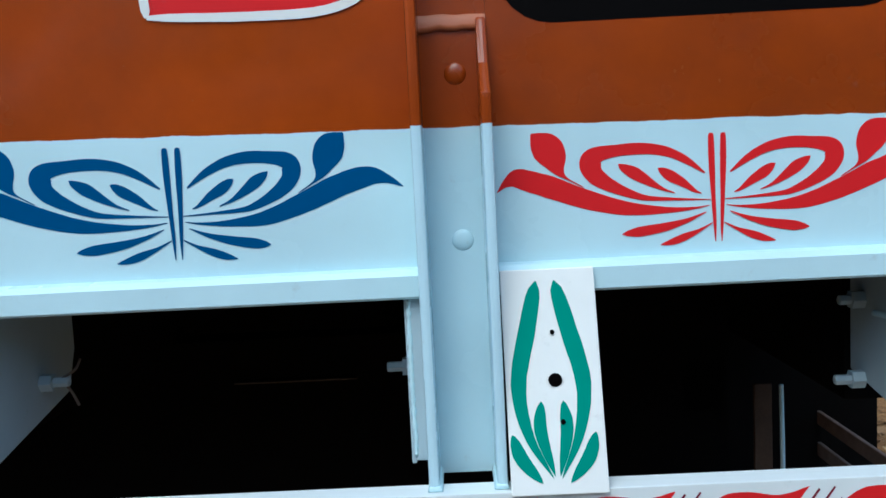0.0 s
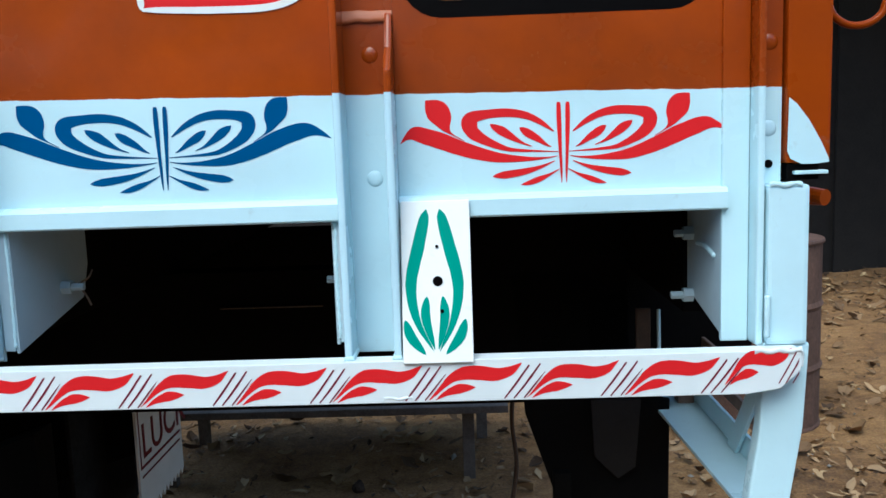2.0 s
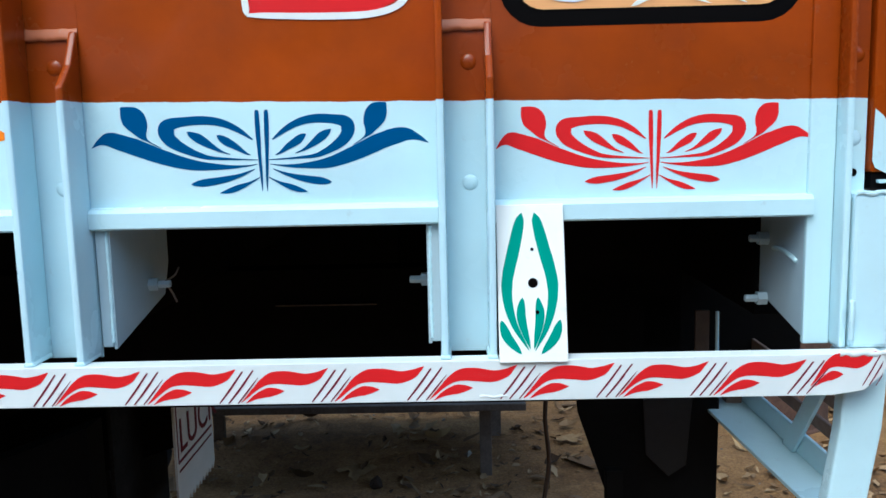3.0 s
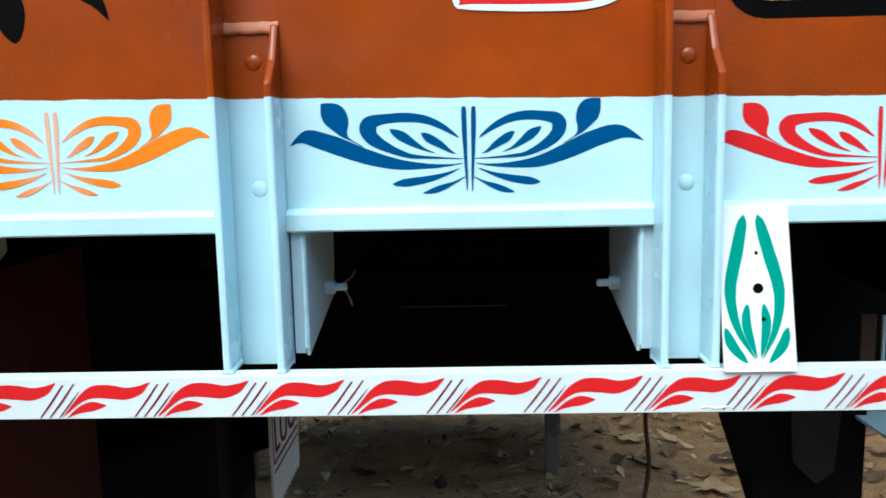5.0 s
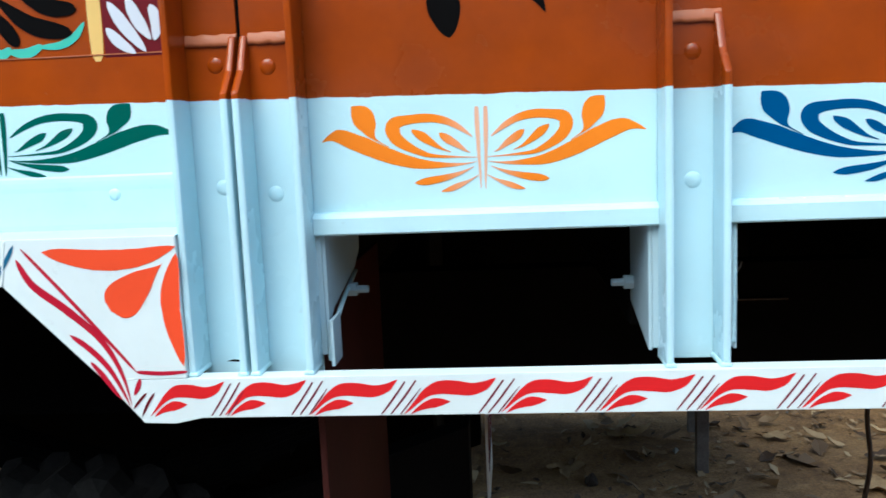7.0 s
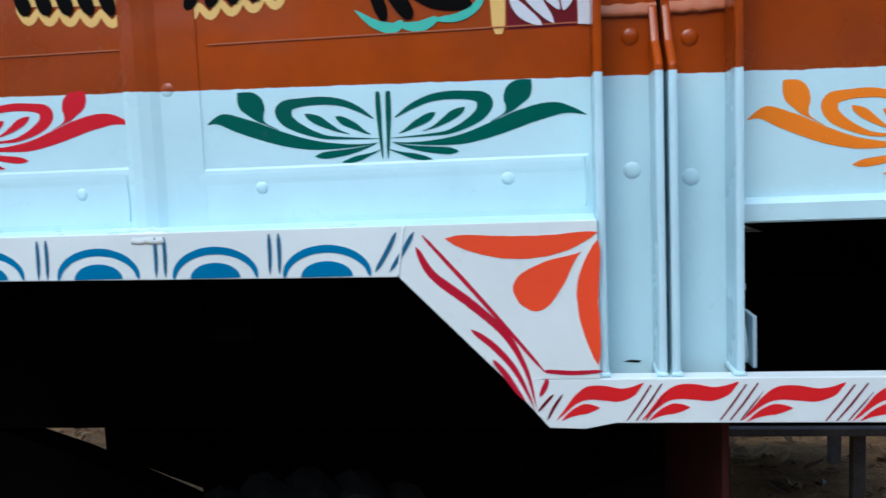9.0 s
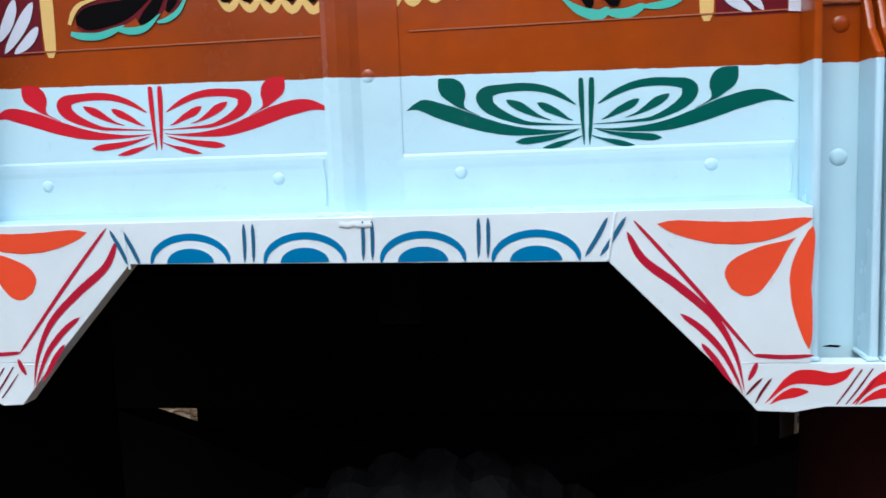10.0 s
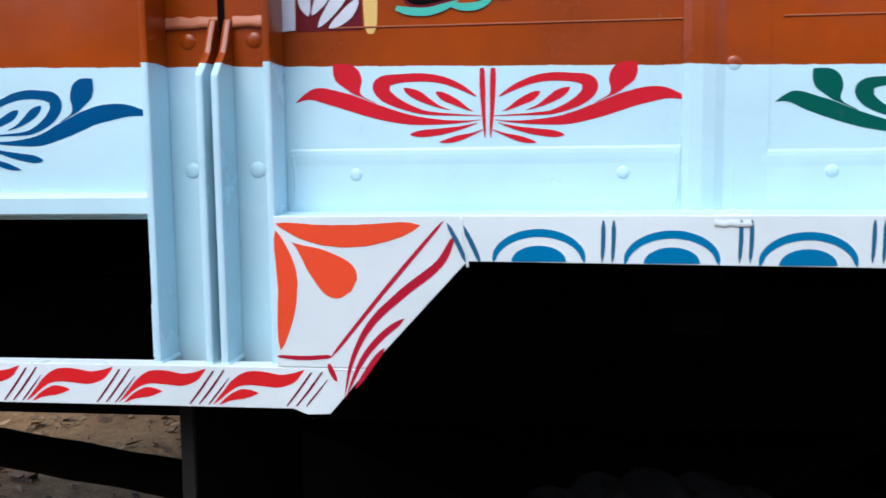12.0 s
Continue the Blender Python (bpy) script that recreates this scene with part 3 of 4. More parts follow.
bmesh.ops.translate(smear, verts=smear.verts, vec=(0.0, RAIL_Y + 0.0022, 0.0))
part("weld", smear, RAILPAINT, arch, smooth=True)
for x0, x1 in ((-1.2127, -1.2048), (-1.7317, -1.7378)):
    part("weld_bead", tube([(x0, RAIL_Y + 0.0006, 1.3065), (x0 * 0.6 + x1 * 0.4, RAIL_Y + 0.0005, 1.328), (x1, RAIL_Y + 0.0006, 1.3565)], 0.0017, 24, 8), RAILPAINT, arch, smooth=True)
for x0, x1 in ((-1.1085, -1.0725), (-1.834, -1.871)):
    part("weld_bead", tube([(x0, RAIL_Y + 0.0008, 1.1992), ((x0 + x1) / 2, RAIL_Y + 0.0008, 1.1994), (x1, RAIL_Y + 0.0008, 1.1992)], 0.0013, 20, 8), RAILPAINT, rail, smooth=True)
part("weld_bead", bead(0.395, 0.444, RAIL_Y, 1.199, 0.0035), RAILPAINT, rail, smooth=True)
part("weld_bead", bead(-1.522, -1.455, RAIL_Y + 0.012, 1.359, 0.004), PAINT, arch, smooth=True)
part("weld_bead", bead(0.005, 0.035, RAIL_Y, 1.158, 0.0018), RAILPAINT, rail, smooth=True)
part("weld_bead", tube([(0.444, -0.05, 1.198), (0.4465, -0.048, 1.19), (0.4445, -0.05, 1.18)], 0.0036, 20, 8), RAILPAINT, rail, smooth=True)

# one repeat of the rail's border, from the tip of its upper leaf: (along, up, width)
UPPER = [(-172, 2, 1), (-160, 13, 5), (-146, 27, 9), (-128, 42, 16), (-105, 51, 25), (-75, 50.5, 27), (-45, 47, 23), (-20, 53, 17), (-6, 62, 8), (3, 68, 1)]
LOWER = [(-161, 1, 1), (-146, 11, 8), (-130, 18, 15), (-115, 22, 18), (-100, 23.5, 13), (-85, 24, 1)]
SLANTS = [[(-31, 1, 2.5), (-8, 30, 4), (17, 64, 3)], [(-13, 1, 2.5), (12, 31, 4), (38, 66, 3)], [(6, 1, 2), (26, 25, 3.2), (47, 51, 1)]]


def rail_pattern(tip, base, parent, scale=1.0, clip=(-9.0, 9.0)):
    """One repeat of the rail's border: two red leaves and thin slanting lines."""
    k = 0.00056 * scale
    j = 1.5 * math.sin(tip * 91)

    def place(u, v):
        return min(max(tip + u * k, clip[0]), clip[1]), base + v * 0.00057

    leaves = Art(place)
    leaves.brush([(u + (j if i > 3 else 0), v + (0.4 * j if 2 < i < 8 else 0), w + 0.5 * j) for i, (u, v, w) in enumerate(UPPER)], 34)
    leaves.brush([(u + 0.8 * j, v, w) for u, v, w in LOWER], 22)
    leaves.on("painted_leaf", RAIL_Y - 0.0004, RED, parent)
    lines = Art(place)
    for line in SLANTS:
        lines.brush([(u + j, v, w) for u, v, w in line], 8, 0.2)
    lines.on("painted_line", RAIL_Y - 0.0004, WINE, parent)


for n in range(12):
    rail_pattern(-0.784 + 0.1037 * n, 1.1548, rail)
rail_pattern(-0.885, 1.156, rail, 0.93)
rail_pattern(-0.974, 1.156, rail, 0.88)
rail_pattern(0.4325, 1.163, rail, 0.7, (-9, 0.442))
for n in range(6):
    rail_pattern(-1.905 - 0.1045 * n, 1.1595, rail_far)

# arch border: blue half-moons between upright bars
moons, bars = Art(), Art()
for c in (-1.661, -1.532, -1.404, -1.286):
    base = 1.3125 - 0.0125 * (c + 1.7315)
    moons.stroke([(c + 0.045 * math.cos(math.pi * k / 8), base + 0.0297 * math.sin(math.pi * k / 8)) for k in range(9)], 0.0078, 0.35, 0.35, 24)
    moons.fill([(c + 0.027 * math.cos(math.pi * k / 14), base + 0.001 + 0.016 * math.sin(math.pi * k / 14)) for k in range(15)])
for c in (-1.593, -1.462, -1.3395):
    for o in (-0.005, 0.005):
        bars.stroke([(c + o, 1.3535), (c + o, 1.333), (c + o - 0.001, 1.3115)], 0.0043, 0.15, 0.25, 6)
for top, low in ((-1.195, -1.221), (-1.213, -1.236), (-1.752, -1.733), (-1.738, -1.719)):
    bars.stroke([(top, 1.351), ((top + low) / 2 + 0.001, 1.331), (low, 1.3115)], 0.0048, 0.25, 0.25, 8)
moons.on("painted_moon", RAIL_Y - 0.0004, SKYBLUE, arch)
bars.on("painted_bar", RAIL_Y - 0.0004, SLATE, arch)


def gusset_art(parent, mirror=None, lift=0.0):
    def place(u, v):
        return (u if mirror is None else 2 * mirror - u), v + lift

    petals = Art(place)
    petals.stroke([(-1.164, 1.343), (-1.107, 1.333), (-1.058, 1.334), (-1.0145, 1.345)], 0.023, 0.6, 0.75)
    petals.stroke([(-1.0145, 1.338), (-1.0255, 1.283), (-1.0165, 1.213)], 0.021, 0.75, 0.75)
    petals.stroke([(-1.03, 1.327), (-1.05, 1.312), (-1.073, 1.293), (-1.092, 1.276)], 0.042, 1.5, 0.5, 24)
    petals.on("painted_petal", RAIL_Y - 0.0004, VERMILION, parent)
    leaves = Art(place if mirror is None else lambda u, v: place(u - 0.0045, v - 0.003))
    leaves.stroke([(-1.194, 1.336), (-1.178, 1.307), (-1.143, 1.279), (-1.108, 1.246), (-1.0875, 1.208), (-1.078, 1.167)], 0.009, 0.45, 0.9, 26)
    leaves.stroke([(-1.142, 1.251), (-1.120, 1.234), (-1.100, 1.211), (-1.086, 1.183), (-1.0795, 1.165)], 0.0068, 0.45, 1.2)
    leaves.stroke([(-1.121, 1.220), (-1.109, 1.205), (-1.097, 1.187), (-1.089, 1.176)], 0.006, 0.5, 0.9)
    leaves.on("painted_leaf", RAIL_Y - 0.0005, CRIMSON, parent)
    leaves = Art(place)
    leaves.stroke([(-1.187, 1.347), (-1.131, 1.282), (-1.070, 1.2075)], 0.0042, 0.2, 0.2)
    leaves.stroke([(-1.070, 1.2075), (-1.041, 1.2055), (-1.012, 1.207)], 0.0045, 0.2, 0.3)
    leaves.stroke([(-1.0665, 1.2), (-1.070, 1.191), (-1.075, 1.181)], 0.0055, 0.5, 0.6)
    leaves.on("painted_leaf", RAIL_Y - 0.0005, CRIMSON, parent)
    if mirror is None:
        lines = Art(place)
        for o in (0.0, 0.009):
            lines.stroke([(-1.0775 + o, 1.1655 - o), (-1.070 + o, 1.1745 - o * 0.4), (-1.061 + o, 1.184)], 0.003, 0.5, 0.4, 8)
        lines.on("painted_line", RAIL_Y - 0.0006, MAROON, parent)


gusset_art(gusset)
gusset_art(gusset_far, -1.4715, 0.006)

# Slit at a post foot; its dark is drawn as a flat black patch.
Art().fill([(-0.988, 1.2025), (-0.980, 1.2045), (-0.969, 1.2035), (-0.972, 1.2013)]).on("dark_slit", -0.0006, BLACK, truck)

# green-leaf cover plate leaning from the panel's lip to the rail
cover = part("cover_plate", prism([(-0.0165, 1.365), (-0.0125, 1.365), (RAIL_Y - 0.001, 1.197), (RAIL_Y - 0.005, 1.197)], "x", 0.027, 0.1015, 0.001), PLATE, truck, "white plate with a green painted lily")


def on_cover(v):
    return -0.0165 + (1.365 - v) / 0.168 * (RAIL_Y - 0.005 + 0.0165)


leafs = Art(lambda u, v: (0.0625 + (u - 0.0655) * 0.95, 1.197 + (v - 1.19) * 0.953), on_cover)
for s in (-1, 1):
    leafs.stroke([(0.065 + s * 0.0075, 1.357), (0.065 + s * 0.0165, 1.32), (0.065 + s * 0.0265, 1.275), (0.065 + s * 0.0205, 1.236), (0.066 + s * 0.003, 1.202)], 0.014, 0.35, 0.85, 22)
    leafs.stroke([(0.065 + s * 0.009, 1.262), (0.065 + s * 0.0105, 1.238), (0.066 + s * 0.002, 1.204)], 0.0105, 0.7, 0.9)
    leafs.stroke([(0.065 + s * 0.034, 1.237), (0.065 + s * 0.027, 1.218), (0.065 + s * 0.011, 1.199)], 0.011, 0.7, 0.8)
leafs.on("painted_leaf", -0.0005, TEAL, cover)
for x, z, r in ((0.0655, 1.281, 0.0054), (0.0655, 1.317, 0.0018), (0.0695, 1.25, 0.002)):
    part("bolt_hole", lathe([(r, 0.0), (r, -0.0015), (r * 0.6, -0.0017)], (x, on_cover(z) - 0.0004, z), "y", 12), BLACK, cover)


# brackets inside the slots
def bracket(x, s, hooked=False, high=1.261):
    """An angle bracket behind a post; s: the side of the post that it stands on."""
    if hooked:
        side = [(0.0, 1.344), (0.21, 1.344), (0.21, 1.3), (0.17, 1.28), (0.03, 1.256), (0.005, 1.24), (0.005, 1.2), (0.0, 1.2)]
    else:
        side = [(0.0, 1.344), (0.19, 1.344), (0.19, 1.28), (0.17, 1.238), (0.0, 1.205)]
    b = prism(side, "x", min(x, x + s * 0.004), max(x, x + s * 0.004), 0.001)
    x0 = x - s * 0.012
    box(min(x0, x), max(x0, x), -0.002, 0.002, 1.208, 1.3445, 0.001, b)
    ob = part("bracket", b, SLOTWHITE, truck, "white-painted angle bracket with a bolt, slot shade in its colour")
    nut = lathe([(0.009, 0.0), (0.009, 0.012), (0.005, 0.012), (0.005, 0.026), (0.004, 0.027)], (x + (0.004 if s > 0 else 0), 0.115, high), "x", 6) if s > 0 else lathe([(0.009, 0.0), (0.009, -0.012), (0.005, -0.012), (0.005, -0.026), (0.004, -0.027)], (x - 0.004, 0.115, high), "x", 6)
    part("nut", nut, SLOTWHITE, ob)


bracket(-0.418, 1)
bracket(-0.0475, -1)
bracket(-0.505, -1)
bracket(-0.869, 1, True)
bracket(0.380, -1, False, 1.228)
part("nut", lathe([(0.009, 0.0), (0.009, -0.012), (0.005, -0.012), (0.005, -0.022), (0.004, -0.023)], (0.376, 0.115, 1.305), "x", 6), SLOTWHITE, truck)
part("weld_bead", tube([(0.375, 0.02, 1.29), (0.375, 0.06, 1.297), (0.375, 0.09, 1.296)], 0.003, 24, 8), PAINT, truck, smooth=True)
bracket(-2.077, -1)
part("folded_edge", tube([(-0.864, 0.17, 1.276), (-0.863, 0.08, 1.258), (-0.862, 0.03, 1.244), (-0.862, 0.008, 1.226), (-0.863, 0.0, 1.2)], 0.003, 24, 8), PAINT, truck, smooth=True)
part("paint_run", tube([(-0.0475, -0.001, 1.343), (-0.048, -0.001, 1.28), (-0.0472, -0.001, 1.212)], 0.0022, 60, 7), PAINT, truck, smooth=True)
part("paint_run", tube([(-0.4175, -0.001, 1.343), (-0.417, -0.001, 1.28), (-0.4178, -0.001, 1.212)], 0.002, 60, 7), PAINT, truck, smooth=True)
part("tie_wire", tube([(-0.395, 0.115, 1.264), (-0.382, 0.118, 1.272), (-0.377, 0.12, 1.282)], 0.0014, 10, 6), WOOD, truck)
part("tie_wire", tube([(-0.392, 0.115, 1.26), (-0.386, 0.118, 1.248), (-0.382, 0.12, 1.236)], 0.0014, 10, 6), WOOD, truck)
part("hinge_tab", box(-0.861, -0.857, -0.02, 0.022, 1.199, 1.252, 0.001), SLOTWHITE, truck)
part("hinge_tab", box(-2.078, -2.07, -0.03, 0.02, 1.203, 1.262, 0.001), PAINT, truck)

# ---- paintings on the upper panels ----
FILM = FLAT - 0.0004


def rounded(x0, x1, z0, z1, r):
    out = []
    for cx, cz, a0 in ((x1 - r, z1 - r, 0), (x0 + r, z1 - r, 90), (x0 + r, z0 + r, 180), (x1 - r, z0 + r, 270)):
        out += [(cx + r * math.cos(radians(a0 + 15 * k)), cz + r * math.sin(radians(a0 + 15 * k))) for k in range(7)]
    return out


Art().fill(rounded(0.034, 0.366, 1.559, 1.786, 0.045)).on("sign_border", FILM, BLACK, panel_red, "black rounded border")
Art().fill(rounded(0.053, 0.349, 1.577, 1.768, 0.03)).on("sign_field", FILM - 0.001, PEACH, panel_red, "peach field")
cloud = Art()
for x, w in ((0.114, 0.02), (0.318, 0.024)):
    cloud.stroke([(x - 0.03, 1.594), (x, 1.588 + 0.3 * w), (x + 0.03, 1.596)], w, 0.5, 0.5)
cloud.on("sign_cloud", FILM - 0.002, LILAC, panel_red)
swirl = Art().stroke([(0.178, 1.578), (0.2, 1.588), (0.232, 1.589), (0.266, 1.579)], 0.0065, 0.5, 0.8)
swirl.stroke([(0.238, 1.598), (0.262, 1.595), (0.284, 1.589), (0.304, 1.579)], 0.008, 0.5, 0.8)
swirl.on("sign_swirl", FILM - 0.0022, PLATE, panel_red)
marks = Art()
for k in range(7):
    x = 0.132 + 0.021 * k
    marks.stroke([(x, 1.612), (x + 0.005, 1.602), (x + 0.012, 1.595 + 0.004 * (k % 2))], 0.005, 0.4, 0.6, 8)
marks.on("sign_mark", FILM - 0.003, BLACK, panel_red)

ribbon = [(-0.385, 1.63), (-0.37, 1.609), (-0.34, 1.605), (-0.246, 1.611), (-0.243, 1.579), (-0.16, 1.576), (-0.1, 1.578), (-0.068, 1.593), (-0.058, 1.63)]
Art().fill([(-0.243, 1.581), (-0.16, 1.578), (-0.1, 1.58), (-0.07, 1.595), (-0.06, 1.7), (-0.243, 1.7)]).on("ribbon_field", FILM, RED, panel_blue, "red ribbon field")
edge = Art()
edge.stroke(ribbon[4:], 0.0075, 0.1, 0.1, 20)
edge.stroke(ribbon[:4], 0.0075, 0.1, 0.1, 16)
edge.stroke(ribbon[3:5], 0.0075, 0.1, 0.1, 6)
edge.on("ribbon_edge", FILM - 0.001, PLATE, panel_blue, "white ribbon edge")

ink = Art()
ink.stroke([(-0.725, 1.612), (-0.722, 1.59), (-0.719, 1.572), (-0.7165, 1.553)], 0.035, 0.45, 0.7)
ink.stroke([(-0.742, 1.625), (-0.727, 1.606), (-0.71, 1.622)], 0.022, 0.4, 0.4)
ink.stroke([(-0.665, 1.625), (-0.64, 1.606), (-0.624, 1.593), (-0.613, 1.574)], 0.018, 0.4, 0.9)
ink.on("painted_leaf", FILM, BLACK, panel_orange, "black painted leaf tips")


def frieze(parent, mirror=None, shift=0.0, wing=True):
    """Cream and aqua scallops with black petals, and a maroon square with pale leaves."""

    def place(u, v):
        return (u if mirror is None else 2 * mirror - u), v

    Art(place).fill([(-1.0975, 1.5505), (-1.027, 1.5505), (-1.027, 1.7), (-1.0975, 1.7)]).on("painted_square", FILM, MAROON, parent, "maroon square")
    pale = Art(place)
    for pts, w in (([(-1.094, 1.582), (-1.08, 1.566), (-1.062, 1.553)], 0.012), ([(-1.09, 1.61), (-1.072, 1.582), (-1.05, 1.554)], 0.014), ([(-1.068, 1.614), (-1.058, 1.59), (-1.044, 1.567)], 0.014), ([(-1.042, 1.605), (-1.036, 1.585), (-1.04, 1.566)], 0.014)):
        pale.stroke(pts, w, 0.6, 0.7)
    pale.fill([(-1.026, 1.552), (-1.01, 1.5505), (-1.01, 1.7), (-1.026, 1.7)])
    pale.on("painted_leaf", FILM - 0.001, LILAC, parent, "pale lilac leaves")
    cream = Art(place).stroke([(-1.1065, 1.7), (-1.1065, 1.62), (-1.1065, 1.5465)], 0.016, 0.1, 0.12)
    for k in range(5):
        x = -1.42 + shift + 0.024 * k
        cream.stroke([(x - 0.014, 1.596 + 0.002 * k), (x, 1.5815 + 0.002 * k), (x + 0.014, 1.598 + 0.002 * k)], 0.009, 0.4, 0.4, 10)
    cream.fill([(-1.435 + shift, 1.6), (-1.31 + shift, 1.606), (-1.31 + shift, 1.7), (-1.435 + shift, 1.7)])
    cream.on("painted_scallop", FILM, CREAM, parent, "cream scallops")
    aqua = Art(place)
    feathers = (([(-1.245, 1.615), (-1.232, 1.59), (-1.224, 1.566)], 0.014), ([(-1.235, 1.618), (-1.21, 1.588), (-1.196, 1.567)], 0.017), ([(-1.22, 1.622), (-1.18, 1.59), (-1.132, 1.578)], 0.02), ([(-1.195, 1.626), (-1.16, 1.608), (-1.125, 1.604)], 0.018)) if wing else ()
    if wing:
        aqua.stroke([(-1.256, 1.58), (-1.236, 1.565), (-1.216, 1.559), (-1.205, 1.566)], 0.011, 0.8, 0.5)
        aqua.stroke([(-1.21, 1.562), (-1.188, 1.559), (-1.168, 1.567)], 0.011, 0.6, 0.5)
        aqua.stroke([(-1.175, 1.565), (-1.148, 1.566), (-1.13, 1.575), (-1.118, 1.59)], 0.009, 0.6, 0.6)
        aqua.on("painted_scallop", FILM - 0.0005, AQUA, parent, "aqua scallops")
    petals = Art(place)
    for pts, w in feathers:
        petals.stroke(pts, w, 0.8, 0.5)
    for k in range(5):
        x = -1.42 + shift + 0.024 * k
        petals.stroke([(x + 0.012, 1.63), (x + 0.004, 1.606), (x - 0.002, 1.59 + 0.002 * k)], 0.017, 0.4, 0.5, 10)
    petals.on("painted_petal", FILM - 0.001, BLACK, parent, "black petals")


frieze(panel_green, None, -0.016)
frieze(panel_crimson, -1.4715, 0.0, False)


def feather_wing(parent):
    """A painted wing: black feathers on dull maroon, edged with aqua below and cream behind."""
    quills = ([(-1.802, 1.586, 8), (-1.79, 1.587, 24), (-1.771, 1.59, 27), (-1.741, 1.596, 21), (-1.706, 1.612, 3)], [(-1.726, 1.579, 5), (-1.717, 1.585, 13), (-1.706, 1.597, 13), (-1.692, 1.617, 6)],
              [(-1.692, 1.59, 4), (-1.687, 1.598, 9), (-1.682, 1.606, 9), (-1.678, 1.62, 6)], [(-1.777, 1.618, 8), (-1.765, 1.616, 17), (-1.745, 1.62, 20), (-1.72, 1.63, 14)])
    for grow, material, label, lift in ((9, MAROON, "dull maroon wing ground", 0.0), (0, BLACK, "black feathers", 0.0006)):
        art = Art()
        for line in quills:
            art.brush([(x, z, 0.001 * (w + grow)) for x, z, w in line], 24)
        art.on("painted_feather", FILM - lift, material, parent, label)
    hem = Art()
    for line in ([(-1.809, 1.572, 5), (-1.796, 1.5685, 8), (-1.776, 1.5675, 8.5), (-1.758, 1.572, 7), (-1.744, 1.578, 1)], [(-1.752, 1.574, 5), (-1.736, 1.571, 8), (-1.718, 1.574, 7), (-1.7, 1.588, 1)], [(-1.704, 1.579, 3), (-1.69, 1.582, 6), (-1.676, 1.592, 5), (-1.665, 1.611, 1)]):
        hem.brush([(x, z, 0.001 * w) for x, z, w in line], 20)
    hem.on("painted_scallop", FILM - 0.0012, AQUA, parent, "aqua scallops")
    back = Art()
    for line in ([(-1.81, 1.582, 4), (-1.804, 1.595, 6), (-1.794, 1.604, 5), (-1.774, 1.6085, 1)], [(-1.786, 1.608, 3), (-1.785, 1.617, 6), (-1.778, 1.631, 5)]):
        back.brush([(x, z, 0.001 * w) for x, z, w in line], 16)
    back.on("painted_scallop", FILM - 0.0012, CREAM, parent, "cream scallops")


feather_wing(panel_crimson)

# ---- tailgate end and rear bumper ----
gate = part("tailgate_post", box(0.4415, 0.489, -0.009, 0.03, 1.392, TOP, 0.004), enamel("rust_enamel", RUST, 0.28, gloss=0.12), truck, "rust-orange tailgate post with a white painted tip")
petal = Art()
petal.fill([(0.4435, 1.462), (0.452, 1.455), (0.465, 1.438), (0.478, 1.415), (0.4865, 1.397), (0.487, 1.3925), (0.474, 1.391), (0.458, 1.391), (0.446, 1.397), (0.4425, 1.405)])
petal.on("painted_tip", -0.0102, PAINT, gate)
part("hinge_gap", box(0.444, 0.478, -0.006, 0.03, 1.374, 1.391, 0.001), BLACK, truck)
part("hinge_plate", box(0.45, 0.486, -0.012, 0.012, 1.380, 1.384, 0.001), PAINT, truck)
corner = part("corner_post", box(0.415, 0.459, -0.034, 0.03, 1.199, 1.371, 0.005), PAINT, truck, "white square corner post")
part("weld_bead", bead(0.416, 0.45, -0.035, 1.3715, 0.003), PAINT, corner, smooth=True)
part("weld_bead", tube([(0.4135, -0.04, 1.21), (0.4128, -0.042, 1.235), (0.4135, -0.04, 1.255)], 0.0032, 20, 8), PAINT, corner, smooth=True)
RUSTPAINT = bpy.data.materials["rust_enamel"]
part("latch_pin", tube([(0.455, 0.13, 1.356), (0.48, 0.085, 1.353), (0.505, 0.04, 1.35)], 0.0098, 6, 14), RUSTPAINT, truck)
leg = prism([(0.413, 1.2), (0.413, 1.155), (0.411, 1.105), (0.388, 0.94), (0.433, 0.94), (0.458, 1.105), (0.463, 1.2)], "y", -0.03, -0.008, 0.003)
bumper = part("bumper_leg", leg, PAINT, truck, "white bent plate holding the rear bumper")
part("bottom_plate", prism([(0.415, 0.62), (0.444, -0.03), (0.452, -0.03), (0.5, 0.12), (0.5, 0.62)], "z", 0.945, 0.951, 0.001), PAINT, bumper)
part("back_strip", box(0.494, 0.50, 0.12, 0.62, 0.951, 0.988, 0.002), PAINT, bumper)
for z in (1.012, 1.058):
    part("slat", box(0.494, 0.5, 0.12, 0.62, z, z + 0.02, 0.002), BROWN, bumper)
part("strap", prism([(0.29, 0.952), (0.33, 0.952), (0.17, 1.15), (0.13, 1.15)], "x", 0.486, 0.492, 0.001), PAINT, bumper)
part("tab", box(0.462, 0.49, 0.53, 0.56, 0.951, 1.0, 0.002), BROWN, bumper)
part("lamp_stay", box(0.352, 0.374, 0.345, 0.351, 1.03, 1.163, 0.001), CABLE, truck)
part("stay_rod", tube([(0.388, 0.35, 1.03), (0.388, 0.35, 1.08), (0.387, 0.35, 1.16)], 0.0028, 8, 8), PAINT, truck)
ring_at = [(0.562 + 0.034 * math.cos(a), 0.1, 1.575 + 0.03 * math.sin(a)) for a in [2 * math.pi * k / 10 for k in range(11)]]
part("pull_ring", tube(ring_at, 0.0045, 30, 8), RUSTPAINT, truck, smooth=True)

